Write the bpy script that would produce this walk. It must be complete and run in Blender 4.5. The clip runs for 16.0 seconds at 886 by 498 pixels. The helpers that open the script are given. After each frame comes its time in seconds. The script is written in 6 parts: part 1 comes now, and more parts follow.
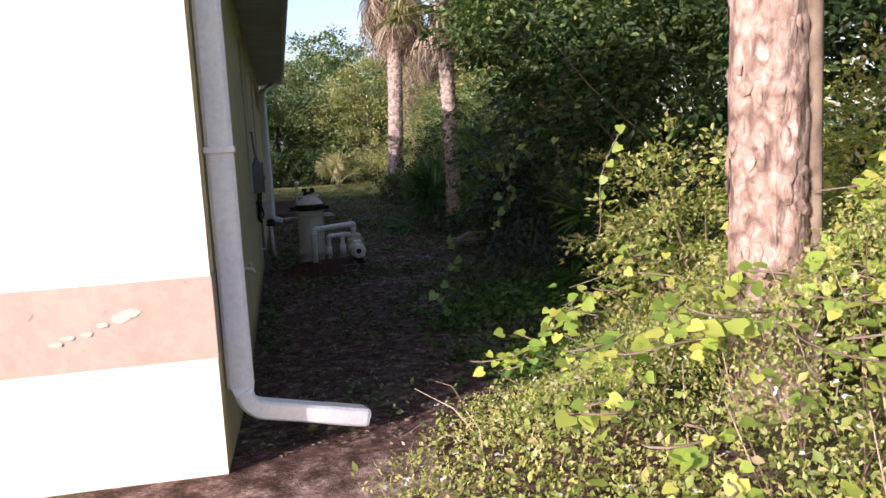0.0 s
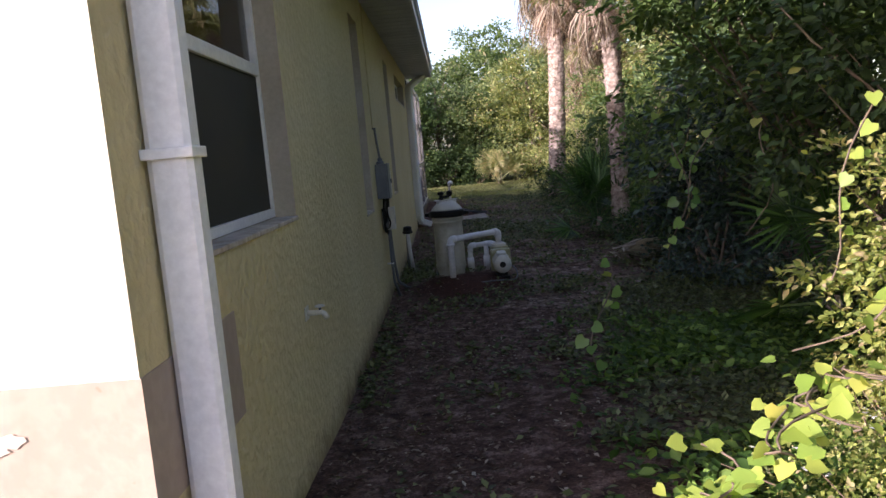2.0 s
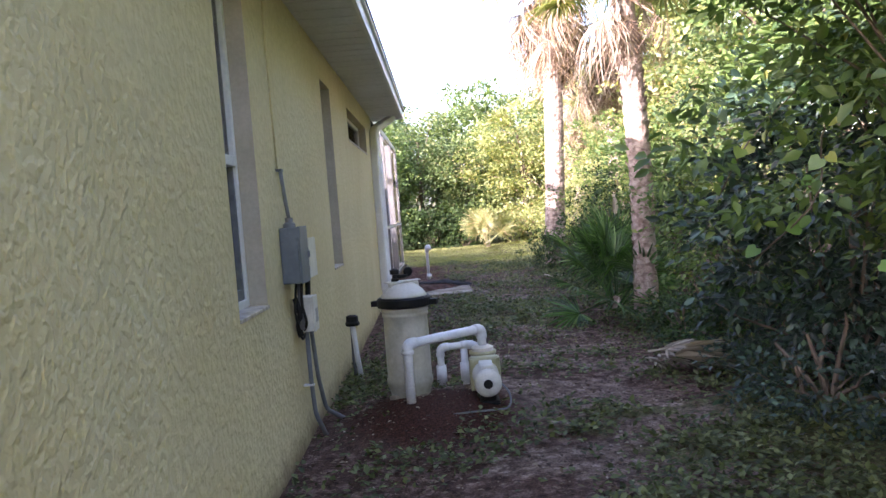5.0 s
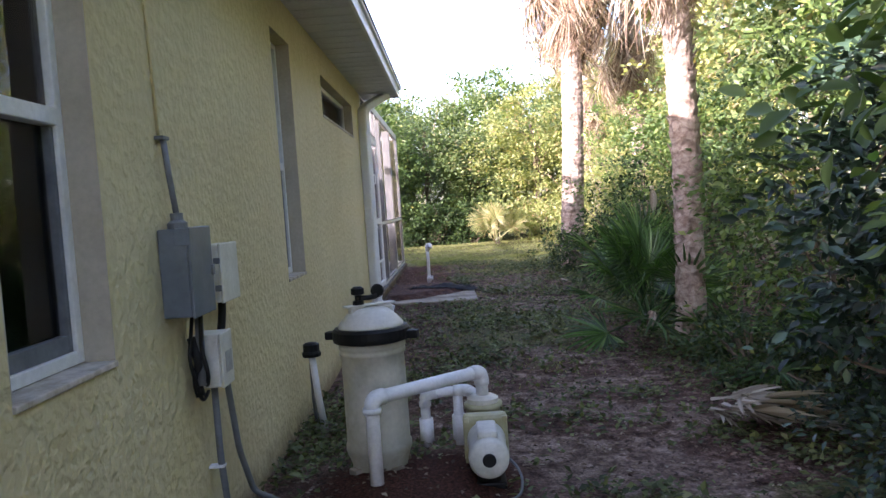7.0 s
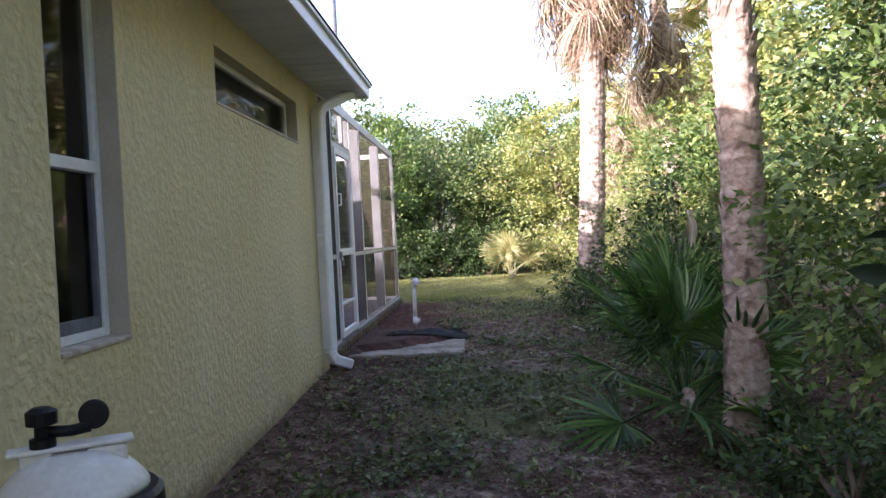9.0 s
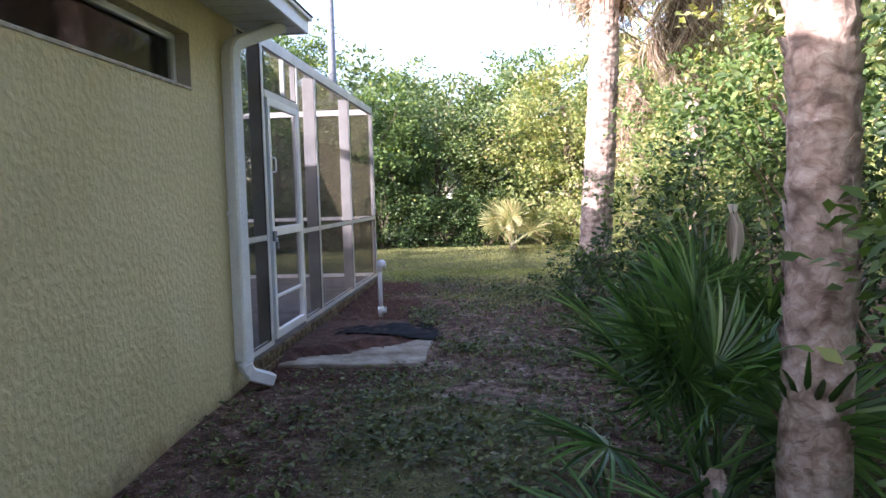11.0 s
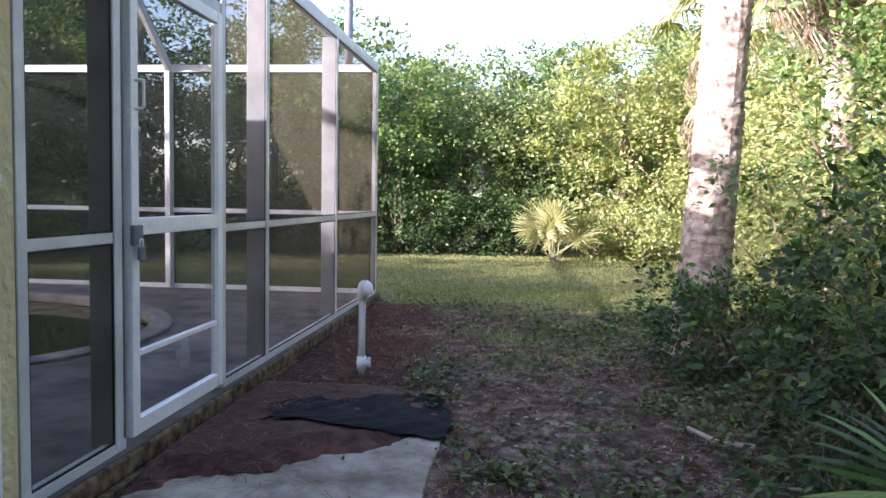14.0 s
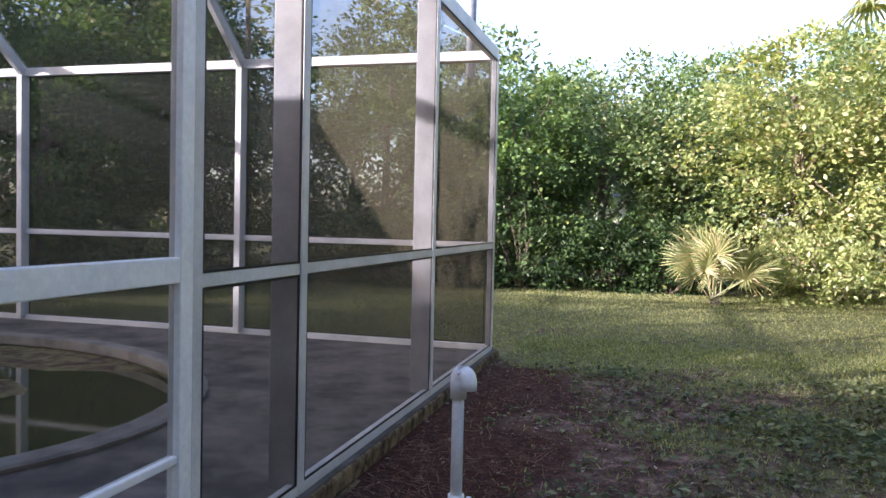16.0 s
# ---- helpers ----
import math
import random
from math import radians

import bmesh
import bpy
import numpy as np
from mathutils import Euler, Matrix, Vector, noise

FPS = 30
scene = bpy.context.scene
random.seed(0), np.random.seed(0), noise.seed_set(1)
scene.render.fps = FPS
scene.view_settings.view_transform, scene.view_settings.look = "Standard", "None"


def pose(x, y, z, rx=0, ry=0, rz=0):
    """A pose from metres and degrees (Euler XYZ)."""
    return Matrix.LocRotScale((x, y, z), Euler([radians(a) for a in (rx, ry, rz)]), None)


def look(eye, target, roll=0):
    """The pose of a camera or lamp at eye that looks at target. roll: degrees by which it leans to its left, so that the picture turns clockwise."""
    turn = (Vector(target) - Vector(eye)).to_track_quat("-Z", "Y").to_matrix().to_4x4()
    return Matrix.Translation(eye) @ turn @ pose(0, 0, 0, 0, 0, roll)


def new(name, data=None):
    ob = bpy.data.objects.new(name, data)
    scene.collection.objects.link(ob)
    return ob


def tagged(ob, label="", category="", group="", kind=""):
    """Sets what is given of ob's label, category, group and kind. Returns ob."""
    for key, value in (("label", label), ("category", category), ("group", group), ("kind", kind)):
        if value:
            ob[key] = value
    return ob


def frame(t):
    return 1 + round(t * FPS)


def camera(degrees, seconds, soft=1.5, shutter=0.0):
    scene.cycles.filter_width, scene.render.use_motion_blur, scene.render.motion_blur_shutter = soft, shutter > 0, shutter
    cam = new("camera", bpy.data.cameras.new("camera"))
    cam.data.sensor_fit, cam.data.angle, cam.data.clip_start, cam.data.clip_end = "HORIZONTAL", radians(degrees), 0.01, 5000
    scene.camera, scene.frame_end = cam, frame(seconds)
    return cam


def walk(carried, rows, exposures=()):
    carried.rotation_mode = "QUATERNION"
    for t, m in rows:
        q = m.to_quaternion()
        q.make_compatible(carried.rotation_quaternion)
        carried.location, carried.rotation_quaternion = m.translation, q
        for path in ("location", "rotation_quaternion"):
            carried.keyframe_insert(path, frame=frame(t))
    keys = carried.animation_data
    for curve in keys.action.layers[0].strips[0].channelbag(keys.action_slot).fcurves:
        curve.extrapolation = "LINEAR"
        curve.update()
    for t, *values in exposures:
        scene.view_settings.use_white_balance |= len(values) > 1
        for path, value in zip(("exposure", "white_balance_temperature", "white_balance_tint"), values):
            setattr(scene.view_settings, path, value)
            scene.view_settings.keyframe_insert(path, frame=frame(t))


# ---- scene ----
cam = camera(60.0, 16.0)

PATH = [
    (0, (0.287, -0.875, 1.28), (0.685, 1.067, 1.015), -3.1),
    (0.5, (0.48, -0.593, 1.297), (0.537, 1.39, 1.043), -4.5),
    (1, (0.59, -0.267, 1.295), (0.503, 1.714, 1.038), -5.2),
    (1.5, (0.678, 0.102, 1.262), (0.578, 2.084, 1.01), -5.4),
    (2, (0.688, 0.516, 1.26), (0.647, 2.501, 1.013), -5.0),
    (2.1, (0.67, 0.549, 1.269), (0.67, 2.535, 1.037), -3.2),
    (2.5, (0.728, 0.984, 1.273), (0.758, 2.97, 1.041), -5.4),
    (3, (0.774, 1.514, 1.272), (0.801, 3.504, 1.078), -5.6),
    (3.5, (0.771, 2.033, 1.27), (0.76, 4.028, 1.132), -5.0),
    (3.7, (0.78, 2.235, 1.257), (0.745, 4.232, 1.146), -4.5),
    (5.8, (0.926, 3.826, 1.23), (0.941, 5.824, 1.134), -4.4),
    (6, (0.923, 4.013, 1.24), (0.931, 6.01, 1.137), -4.3),
    (6.5, (0.996, 4.423, 1.229), (0.95, 6.42, 1.131), -4.1),
    (7, (1.021, 4.781, 1.224), (0.991, 6.777, 1.114), -3.9),
    (7.5, (1.06, 5.284, 1.207), (1.063, 7.281, 1.102), -4.0),
    (8, (1.175, 5.744, 1.196), (1.145, 7.743, 1.118), -4.2),
    (8.5, (1.313, 6.274, 1.2), (1.246, 8.272, 1.151), -3.9),
    (9, (1.515, 6.795, 1.198), (1.411, 8.792, 1.165), -2.9),
    (9.2, (1.577, 6.938, 1.209), (1.461, 8.933, 1.154), -2.4),
    (11.3, (1.892, 8.761, 1.343), (1.747, 10.751, 1.206), -1.6),
    (11.5, (1.797, 8.915, 1.284), (1.672, 10.907, 1.158), -1.2),
    (12, (1.801, 9.388, 1.271), (1.679, 11.378, 1.123), -1.1),
    (12.5, (1.774, 9.949, 1.252), (1.66, 11.94, 1.105), -0.4),
    (13, (1.746, 10.525, 1.254), (1.606, 12.515, 1.114), 0.3),
    (13.5, (1.681, 11.099, 1.256), (1.513, 13.087, 1.116), 1.0),
    (14, (1.653, 11.712, 1.223), (1.444, 13.697, 1.093), 1.0),
    (14.5, (1.562, 12.238, 1.214), (1.344, 14.223, 1.096), 1.2),
    (15, (1.522, 12.735, 1.237), (1.27, 14.716, 1.125), 1.4),
    (15.5, (1.45, 13.212, 1.244), (1.117, 15.182, 1.155), 1.3),
    (16, (1.32, 13.781, 1.24), (0.789, 15.709, 1.168), 1.3),
]
walk(cam, [(t, look(eye, target, roll)) for t, eye, target, roll in PATH],
     exposures=[(0.0, 1.02, 6200, 30), (1.0, 1.0, 6200, 30), (2.0, 1.35, 6200, 31), (2.6, 2.3, 6200, 34), (3.1, 2.95, 6200, 35), (3.7, 3.05, 6200, 35), (7.0, 2.62, 6200, 32), (9.0, 2.42, 6150, 31), (12.5, 2.48, 5950, 27), (14.0, 2.5, 5950, 26), (15.0, 2.42, 5950, 26), (16.0, 2.22, 5950, 26)])

# ---- light ----
SUN_AZ, SUN_EL = math.atan2(-0.815, -0.58), radians(17)
SUN_DIR = Vector((math.sin(SUN_AZ) * math.cos(SUN_EL), math.cos(SUN_AZ) * math.cos(SUN_EL), math.sin(SUN_EL)))
world = bpy.data.worlds.new("world")
scene.world = world
world.use_nodes = True
_wn = world.node_tree.nodes
_sky = _wn.new("ShaderNodeTexSky")
_sky.sky_type = "NISHITA"
_sky.sun_disc = False
_sky.sun_elevation = SUN_EL
_sky.sun_rotation = SUN_AZ
_sky.dust_density = 2.0
world.node_tree.links.new(_sky.outputs[0], _wn["Background"].inputs[0])
_wn["Background"].inputs[1].default_value = 0.15
_sun = bpy.data.lights.new("sun", "SUN")
_sun.energy = 3.8
_sun.angle = radians(0.5)
_sun.color = (1.0, 0.94, 0.85)
sun = new("sun", _sun)
sun.matrix_world = look(tuple(SUN_DIR * 50), (0, 0, 0))

# ---- materials ----
def mat_base(name):
    m = bpy.data.materials.new(name)
    m.use_nodes = True
    nt = m.node_tree
    return m, nt, nt.nodes["Principled BSDF"]


def _noise(nt, scale, detail=4.0, rough=0.6, coord=None, dist=0.0):
    n = nt.nodes.new("ShaderNodeTexNoise")
    n.inputs["Scale"].default_value = scale
    n.inputs["Detail"].default_value = detail
    n.inputs["Roughness"].default_value = rough
    n.inputs["Distortion"].default_value = dist
    if coord is None:
        coord = nt.nodes.new("ShaderNodeNewGeometry").outputs["Position"]
    nt.links.new(coord, n.inputs["Vector"])
    return n.outputs[0]


def _ramp(nt, fac, stops):
    r = nt.nodes.new("ShaderNodeValToRGB")
    while len(r.color_ramp.elements) < len(stops):
        r.color_ramp.elements.new(0.5)
    for e, (p, c) in zip(r.color_ramp.elements, stops):
        e.position = p
        e.color = (*c, 1) if len(c) == 3 else c
    nt.links.new(fac, r.inputs[0])
    return r.outputs[0]


def _mix(nt, fac, a, b, mode="MIX"):
    n = nt.nodes.new("ShaderNodeMix")
    n.data_type = "RGBA"
    n.blend_type = mode
    for sock, v in ((n.inputs[0], fac), (n.inputs[6], a), (n.inputs[7], b)):
        if hasattr(v, "is_linked"):
            nt.links.new(v, sock)
        elif isinstance(v, (int, float)):
            sock.default_value = v
        else:
            sock.default_value = (*v, 1)
    return n.outputs[2]


def _bump(nt, bsdf, height, strength, dist):
    b = nt.nodes.new("ShaderNodeBump")
    b.inputs["Strength"].default_value = strength
    b.inputs["Distance"].default_value = dist
    nt.links.new(height, b.inputs["Height"])
    nt.links.new(b.outputs[0], bsdf.inputs["Normal"])


def plain(name, c1, c2, rough=0.6, metal=0.0, scale=6.0, fine=60.0, bump=0.0, dist=0.003, spec=0.5):
    """Two tones in large and fine variation."""
    m, nt, b = mat_base(name)
    big = _ramp(nt, _noise(nt, scale), [(0.35, c1), (0.65, c2)])
    small = _ramp(nt, _noise(nt, fine, 3), [(0.3, (0.82, 0.82, 0.82)), (0.7, (1.06, 1.06, 1.06))])
    nt.links.new(_mix(nt, 0.6, big, small, "MULTIPLY"), b.inputs["Base Color"])
    b.inputs["Roughness"].default_value = rough
    b.inputs["Metallic"].default_value = metal
    b.inputs["Specular IOR Level"].default_value = spec
    if bump:
        _bump(nt, b, _noise(nt, fine, 5), bump, dist)
    return m


def stucco(name, c1, c2, dirt, relief=1.0):
    """Knocked-down trowel stucco: flat islands over a rough ground, with streaks and dirt near the soil."""
    m, nt, b = mat_base(name)
    geo = nt.nodes.new("ShaderNodeNewGeometry").outputs["Position"]
    patches = _ramp(nt, _noise(nt, 24, 2, 0.45, geo, 0.1), [(0.40, (0, 0, 0)), (0.62, (1, 1, 1))])
    fine = _noise(nt, 90, 6, 0.7, geo)
    big = _noise(nt, 0.9, 5, 0.6, geo)
    sep = nt.nodes.new("ShaderNodeSeparateXYZ")
    nt.links.new(geo, sep.inputs[0])
    mp = nt.nodes.new("ShaderNodeMapping")
    mp.inputs["Scale"].default_value = (3.0, 3.0, 0.25)
    nt.links.new(geo, mp.inputs[0])
    streak = _ramp(nt, _noise(nt, 2.0, 5, 0.6, mp.outputs[0]), [(0.45, (1, 1, 1)), (0.75, (0.94, 0.935, 0.91))])
    col = _ramp(nt, big, [(0.3, c1), (0.7, c2)])
    col = _mix(nt, 1.0, col, streak, "MULTIPLY")
    specks = _ramp(nt, _noise(nt, 22, 2, 0.5, geo), [(0.73, (1, 1, 1)), (0.80, (0.72, 0.68, 0.6))])
    col = _mix(nt, 1.0, col, specks, "MULTIPLY")
    add = nt.nodes.new("ShaderNodeMath")
    add.operation = "MULTIPLY_ADD"
    add.inputs[1].default_value = 0.35
    nt.links.new(_noise(nt, 5, 5, 0.7, geo), add.inputs[0])
    nt.links.new(sep.outputs[2], add.inputs[2])
    soil = _ramp(nt, add.outputs[0], [(0.04, (1, 1, 1)), (0.26, (0, 0, 0))])
    col = _mix(nt, soil, col, dirt)
    # hollows darker, islands paler: relief shading put faintly into the colour
    tone = _ramp(nt, patches, [(0.0, (0.955, 0.95, 0.94)), (1.0, (1.03, 1.03, 1.02))])
    col = _mix(nt, 1.0, col, tone, "MULTIPLY")
    nt.links.new(col, b.inputs["Base Color"])
    b.inputs["Roughness"].default_value = 0.85
    b.inputs["Specular IOR Level"].default_value = 0.25
    h = _mix(nt, 0.22, patches, fine)
    _bump(nt, b, h, 0.52 * relief, 0.012)
    return m


def foliage(name, stops, trans=0.35, rough=0.45, spec=0.5):
    """Leaves: a tone for each, some light let through."""
    m, nt, b = mat_base(name)
    geo = nt.nodes.new("ShaderNodeNewGeometry")
    info = nt.nodes.new("ShaderNodeObjectInfo")
    add = nt.nodes.new("ShaderNodeMath")
    nt.links.new(geo.outputs["Random Per Island"], add.inputs[0])
    nt.links.new(info.outputs["Random"], add.inputs[1])
    fr = nt.nodes.new("ShaderNodeMath")
    fr.operation = "FRACT"
    nt.links.new(add.outputs[0], fr.inputs[0])
    col = _ramp(nt, fr.outputs[0], stops)
    patch = _ramp(nt, _noise(nt, 1.3, 4), [(0.3, (0.75, 0.8, 0.72)), (0.7, (1.2, 1.15, 1.05))])
    col = _mix(nt, 0.8, col, patch, "MULTIPLY")
    nt.links.new(col, b.inputs["Base Color"])
    b.inputs["Roughness"].default_value = rough
    b.inputs["Specular IOR Level"].default_value = spec
    tr = nt.nodes.new("ShaderNodeBsdfTranslucent")
    warm = _mix(nt, 1.0, col, (1.25, 1.35, 0.55), "MULTIPLY")
    nt.links.new(warm, tr.inputs[0])
    mx = nt.nodes.new("ShaderNodeMixShader")
    mx.inputs[0].default_value = trans
    nt.links.new(b.outputs[0], mx.inputs[1])
    nt.links.new(tr.outputs[0], mx.inputs[2])
    nt.links.new(mx.outputs[0], nt.nodes["Material Output"].inputs[0])
    return m


def screen_mesh(name):
    """Fibreglass insect screen: a thin weave that lets most of the light through."""
    m, nt, b = mat_base(name)
    b.inputs["Base Color"].default_value = (0.008, 0.008, 0.009, 1)
    b.inputs["Specular IOR Level"].default_value = 0.1
    b.inputs["Roughness"].default_value = 0.7
    tl = nt.nodes.new("ShaderNodeBsdfTranslucent")
    tl.inputs[0].default_value = (0.19, 0.165, 0.105, 1)
    a = nt.nodes.new("ShaderNodeMixShader")
    a.inputs[0].default_value = 0.24
    nt.links.new(b.outputs[0], a.inputs[1])
    nt.links.new(tl.outputs[0], a.inputs[2])
    tp = nt.nodes.new("ShaderNodeBsdfTransparent")
    mx = nt.nodes.new("ShaderNodeMixShader")
    dust = _ramp(nt, _noise(nt, 1.6, 4), [(0.3, (0.38, 0.38, 0.38)), (0.7, (0.55, 0.55, 0.55))])
    nt.links.new(dust, mx.inputs[0])
    nt.links.new(tp.outputs[0], mx.inputs[1])
    nt.links.new(a.outputs[0], mx.inputs[2])
    nt.links.new(mx.outputs[0], nt.nodes["Material Output"].inputs[0])
    return m


def glass_mat(name, tint, alpha):
    m, nt, b = mat_base(name)
    nt.nodes.remove(b)
    fr = nt.nodes.new("ShaderNodeFresnel")
    fr.inputs[0].default_value = 1.5
    tp = nt.nodes.new("ShaderNodeBsdfTransparent")
    tp.inputs[0].default_value = (*tint, 1)
    gl = nt.nodes.new("ShaderNodeBsdfGlossy")
    gl.inputs["Roughness"].default_value = 0.02
    mx = nt.nodes.new("ShaderNodeMixShader")
    nt.links.new(fr.outputs[0], mx.inputs[0])
    nt.links.new(tp.outputs[0], mx.inputs[1])
    nt.links.new(gl.outputs[0], mx.inputs[2])
    nt.links.new(mx.outputs[0], nt.nodes["Material Output"].inputs[0])
    return m


def bark(name, c1, c2, c3, vscale=(14, 14, 3), bump=0.9, dist=0.02):
    m, nt, b = mat_base(name)
    geo = nt.nodes.new("ShaderNodeNewGeometry").outputs["Position"]
    mp = nt.nodes.new("ShaderNodeMapping")
    mp.inputs["Scale"].default_value = vscale
    nt.links.new(geo, mp.inputs[0])
    v = nt.nodes.new("ShaderNodeTexVoronoi")
    v.inputs["Scale"].default_value = 1.0
    nt.links.new(mp.outputs[0], v.inputs["Vector"])
    n1 = _noise(nt, 1.0, 6, 0.7, mp.outputs[0], 1.0)
    col = _ramp(nt, n1, [(0.3, c1), (0.5, c2), (0.7, c3)])
    crack = _ramp(nt, v.outputs[0], [(0.0, (1.1, 1.1, 1.1)), (0.55, (0.85, 0.8, 0.78)), (0.8, (0.35, 0.3, 0.28))])
    nt.links.new(_mix(nt, 0.8, col, crack, "MULTIPLY"), b.inputs["Base Color"])
    b.inputs["Roughness"].default_value = 0.9
    b.inputs["Specular IOR Level"].default_value = 0.2
    _bump(nt, b, n1, bump, dist)
    return m


def ground_mat():
    m, nt, b = mat_base("ground_soil")
    geo = nt.nodes.new("ShaderNodeNewGeometry").outputs["Position"]
    att = nt.nodes.new("ShaderNodeVertexColor")
    att.layer_name = "cover"
    sep = nt.nodes.new("ShaderNodeSeparateColor")
    nt.links.new(att.outputs[0], sep.inputs[0])
    n_big, n_mid, n_fine = _noise(nt, 1.4, 5, 0.6, geo), _noise(nt, 9, 6, 0.7, geo), _noise(nt, 70, 5, 0.75, geo)
    soil = _ramp(nt, n_mid, [(0.3, (0.030, 0.016, 0.012)), (0.50, (0.125, 0.073, 0.056)), (0.68, (0.34, 0.235, 0.195))])
    sand = _ramp(nt, n_mid, [(0.36, (0.080, 0.048, 0.036)), (0.5, (0.21, 0.145, 0.115)), (0.66, (0.44, 0.335, 0.28))])
    grass = _ramp(nt, n_mid, [(0.3, (0.07, 0.07, 0.03)), (0.7, (0.21, 0.20, 0.09))])
    straw = _ramp(nt, n_fine, [(0.3, (0.025, 0.010, 0.007)), (0.7, (0.105, 0.042, 0.028))])

    def soft(chan, lo, hi):
        a = nt.nodes.new("ShaderNodeMath")
        a.operation = "MULTIPLY_ADD"
        a.inputs[1].default_value = 0.9
        nt.links.new(n_mid, a.inputs[0])
        nt.links.new(chan, a.inputs[2])
        return _ramp(nt, a.outputs[0], [(lo, (0, 0, 0)), (hi, (1, 1, 1))])

    col = _mix(nt, soft(sep.outputs[0], 0.72, 0.95), soil, grass)
    col = _mix(nt, soft(sep.outputs[1], 0.72, 1.15), col, sand)
    col = _mix(nt, soft(sep.outputs[2], 0.72, 0.95), col, straw)
    fine = _ramp(nt, n_fine, [(0.32, (0.30, 0.29, 0.28)), (0.5, (0.9, 0.9, 0.9)), (0.68, (1.7, 1.65, 1.6))])
    nt.links.new(_mix(nt, 0.9, col, fine, "MULTIPLY"), b.inputs["Base Color"])
    b.inputs["Roughness"].default_value = 0.95
    b.inputs["Specular IOR Level"].default_value = 0.15
    _bump(nt, b, _mix(nt, 0.5, n_mid, n_fine), 0.8, 0.03)
    return m


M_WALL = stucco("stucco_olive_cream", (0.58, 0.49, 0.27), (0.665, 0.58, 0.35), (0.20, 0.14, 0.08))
# smoother, paler copy of the house stucco; full sun is put into its colour
M_WALLF = stucco("stucco_front_sunlit", (0.66, 0.63, 0.53), (0.72, 0.69, 0.60), (0.34, 0.27, 0.18), 0.22)
M_BAND = stucco("stucco_brown_band", (0.36, 0.285, 0.235), (0.43, 0.35, 0.295), (0.24, 0.18, 0.13), 0.2)
M_FILLER = plain("filler_paint", (0.52, 0.45, 0.37), (0.62, 0.55, 0.46), 0.85, 0, 30, 90)
M_REVEAL = plain("sill_plaster_worn", (0.36, 0.30, 0.23), (0.60, 0.54, 0.45), 0.85, 0, 14, 45, 0.5)
M_JAMB = plain("reveal_paint", (0.42, 0.37, 0.28), (0.50, 0.45, 0.36), 0.8, 0, 3, 50, 0.25)
M_WSCREEN = plain("window_screen_dusty", (0.026, 0.024, 0.018), (0.034, 0.032, 0.024), 0.7, 0, 2, 300)
M_SOFFIT = plain("soffit_vinyl", (0.60, 0.61, 0.62), (0.70, 0.71, 0.72), 0.5, 0, 2, 30, 0.1)
M_FASCIA = plain("fascia_white", (0.74, 0.75, 0.77), (0.82, 0.83, 0.85), 0.4, 0, 3, 40)
M_SHINGLE = plain("shingle_grey", (0.10, 0.10, 0.10), (0.20, 0.19, 0.18), 0.95, 0, 3, 80, 0.6, 0.004)
M_WHITE = plain("painted_aluminium_white", (0.78, 0.785, 0.79), (0.87, 0.87, 0.86), 0.38, 0, 4, 50, 0.08, 0.001)
M_VINYL = plain("vinyl_white", (0.72, 0.72, 0.70), (0.82, 0.82, 0.80), 0.4, 0, 5, 50)
M_CAGE = plain("cage_aluminium", (0.50, 0.50, 0.50), (0.66, 0.66, 0.65), 0.42, 0, 3, 60, 0.1, 0.001)
# darker blue-grey copy of the cage aluminium, shade put into its colour
M_POST_SHADED = plain("post_shaded_aluminium", (0.17, 0.175, 0.19), (0.26, 0.265, 0.28), 0.45, 0, 3, 60, 0.1, 0.001)
M_BRONZE = plain("dark_jamb", (0.05, 0.04, 0.035), (0.08, 0.065, 0.055), 0.5)
M_GLASS = glass_mat("window_glass", (0.62, 0.62, 0.60), 0.5)
M_CLEAR = glass_mat("clear_plastic", (0.88, 0.88, 0.90), 0.5)
M_SCREEN = screen_mesh("insect_screen")
M_DARKSCREEN = plain("window_screen_dark", (0.018, 0.018, 0.017), (0.028, 0.027, 0.025), 0.6)
# rooms coloured near black: the unlit interior is put into the colour
M_ROOM = plain("room_unlit_tone", (0.05, 0.047, 0.04), (0.07, 0.065, 0.06), 0.9)
M_SHADE = plain("roller_shade", (0.34, 0.31, 0.20), (0.40, 0.36, 0.24), 0.8)
M_GREYBOX = plain("enclosure_grey", (0.105, 0.130, 0.155), (0.15, 0.175, 0.20), 0.45, 0, 8, 50, 0.15, 0.001)
M_WHITEBOX = plain("enclosure_white", (0.56, 0.54, 0.46), (0.70, 0.68, 0.60), 0.45, 0, 8, 60)
M_CONDUIT = plain("conduit_grey", (0.11, 0.12, 0.135), (0.18, 0.19, 0.20), 0.55, 0, 10, 60)
M_BLACK = plain("black_plastic", (0.006, 0.006, 0.007), (0.014, 0.014, 0.014), 0.5, spec=0.2)
M_PVC = plain("pvc_white", (0.70, 0.71, 0.73), (0.82, 0.82, 0.83), 0.32, 0, 8, 70)
M_TANK = plain("tank_resin_beige", (0.36, 0.34, 0.26), (0.56, 0.54, 0.45), 0.5, 0, 4, 40, 0.2, 0.002)
M_UNION = plain("union_resin_olive", (0.36, 0.34, 0.18), (0.46, 0.44, 0.27), 0.5, 0, 12, 60)
M_DOME = plain("tank_dome_pale", (0.60, 0.57, 0.50), (0.72, 0.70, 0.63), 0.45, 0, 9, 60)
M_PUMP = plain("pump_resin_pale", (0.50, 0.50, 0.46), (0.66, 0.66, 0.60), 0.5, 0, 9, 60)
M_LABEL = plain("label_grey", (0.30, 0.30, 0.30), (0.42, 0.42, 0.40), 0.6, 0, 40, 200)
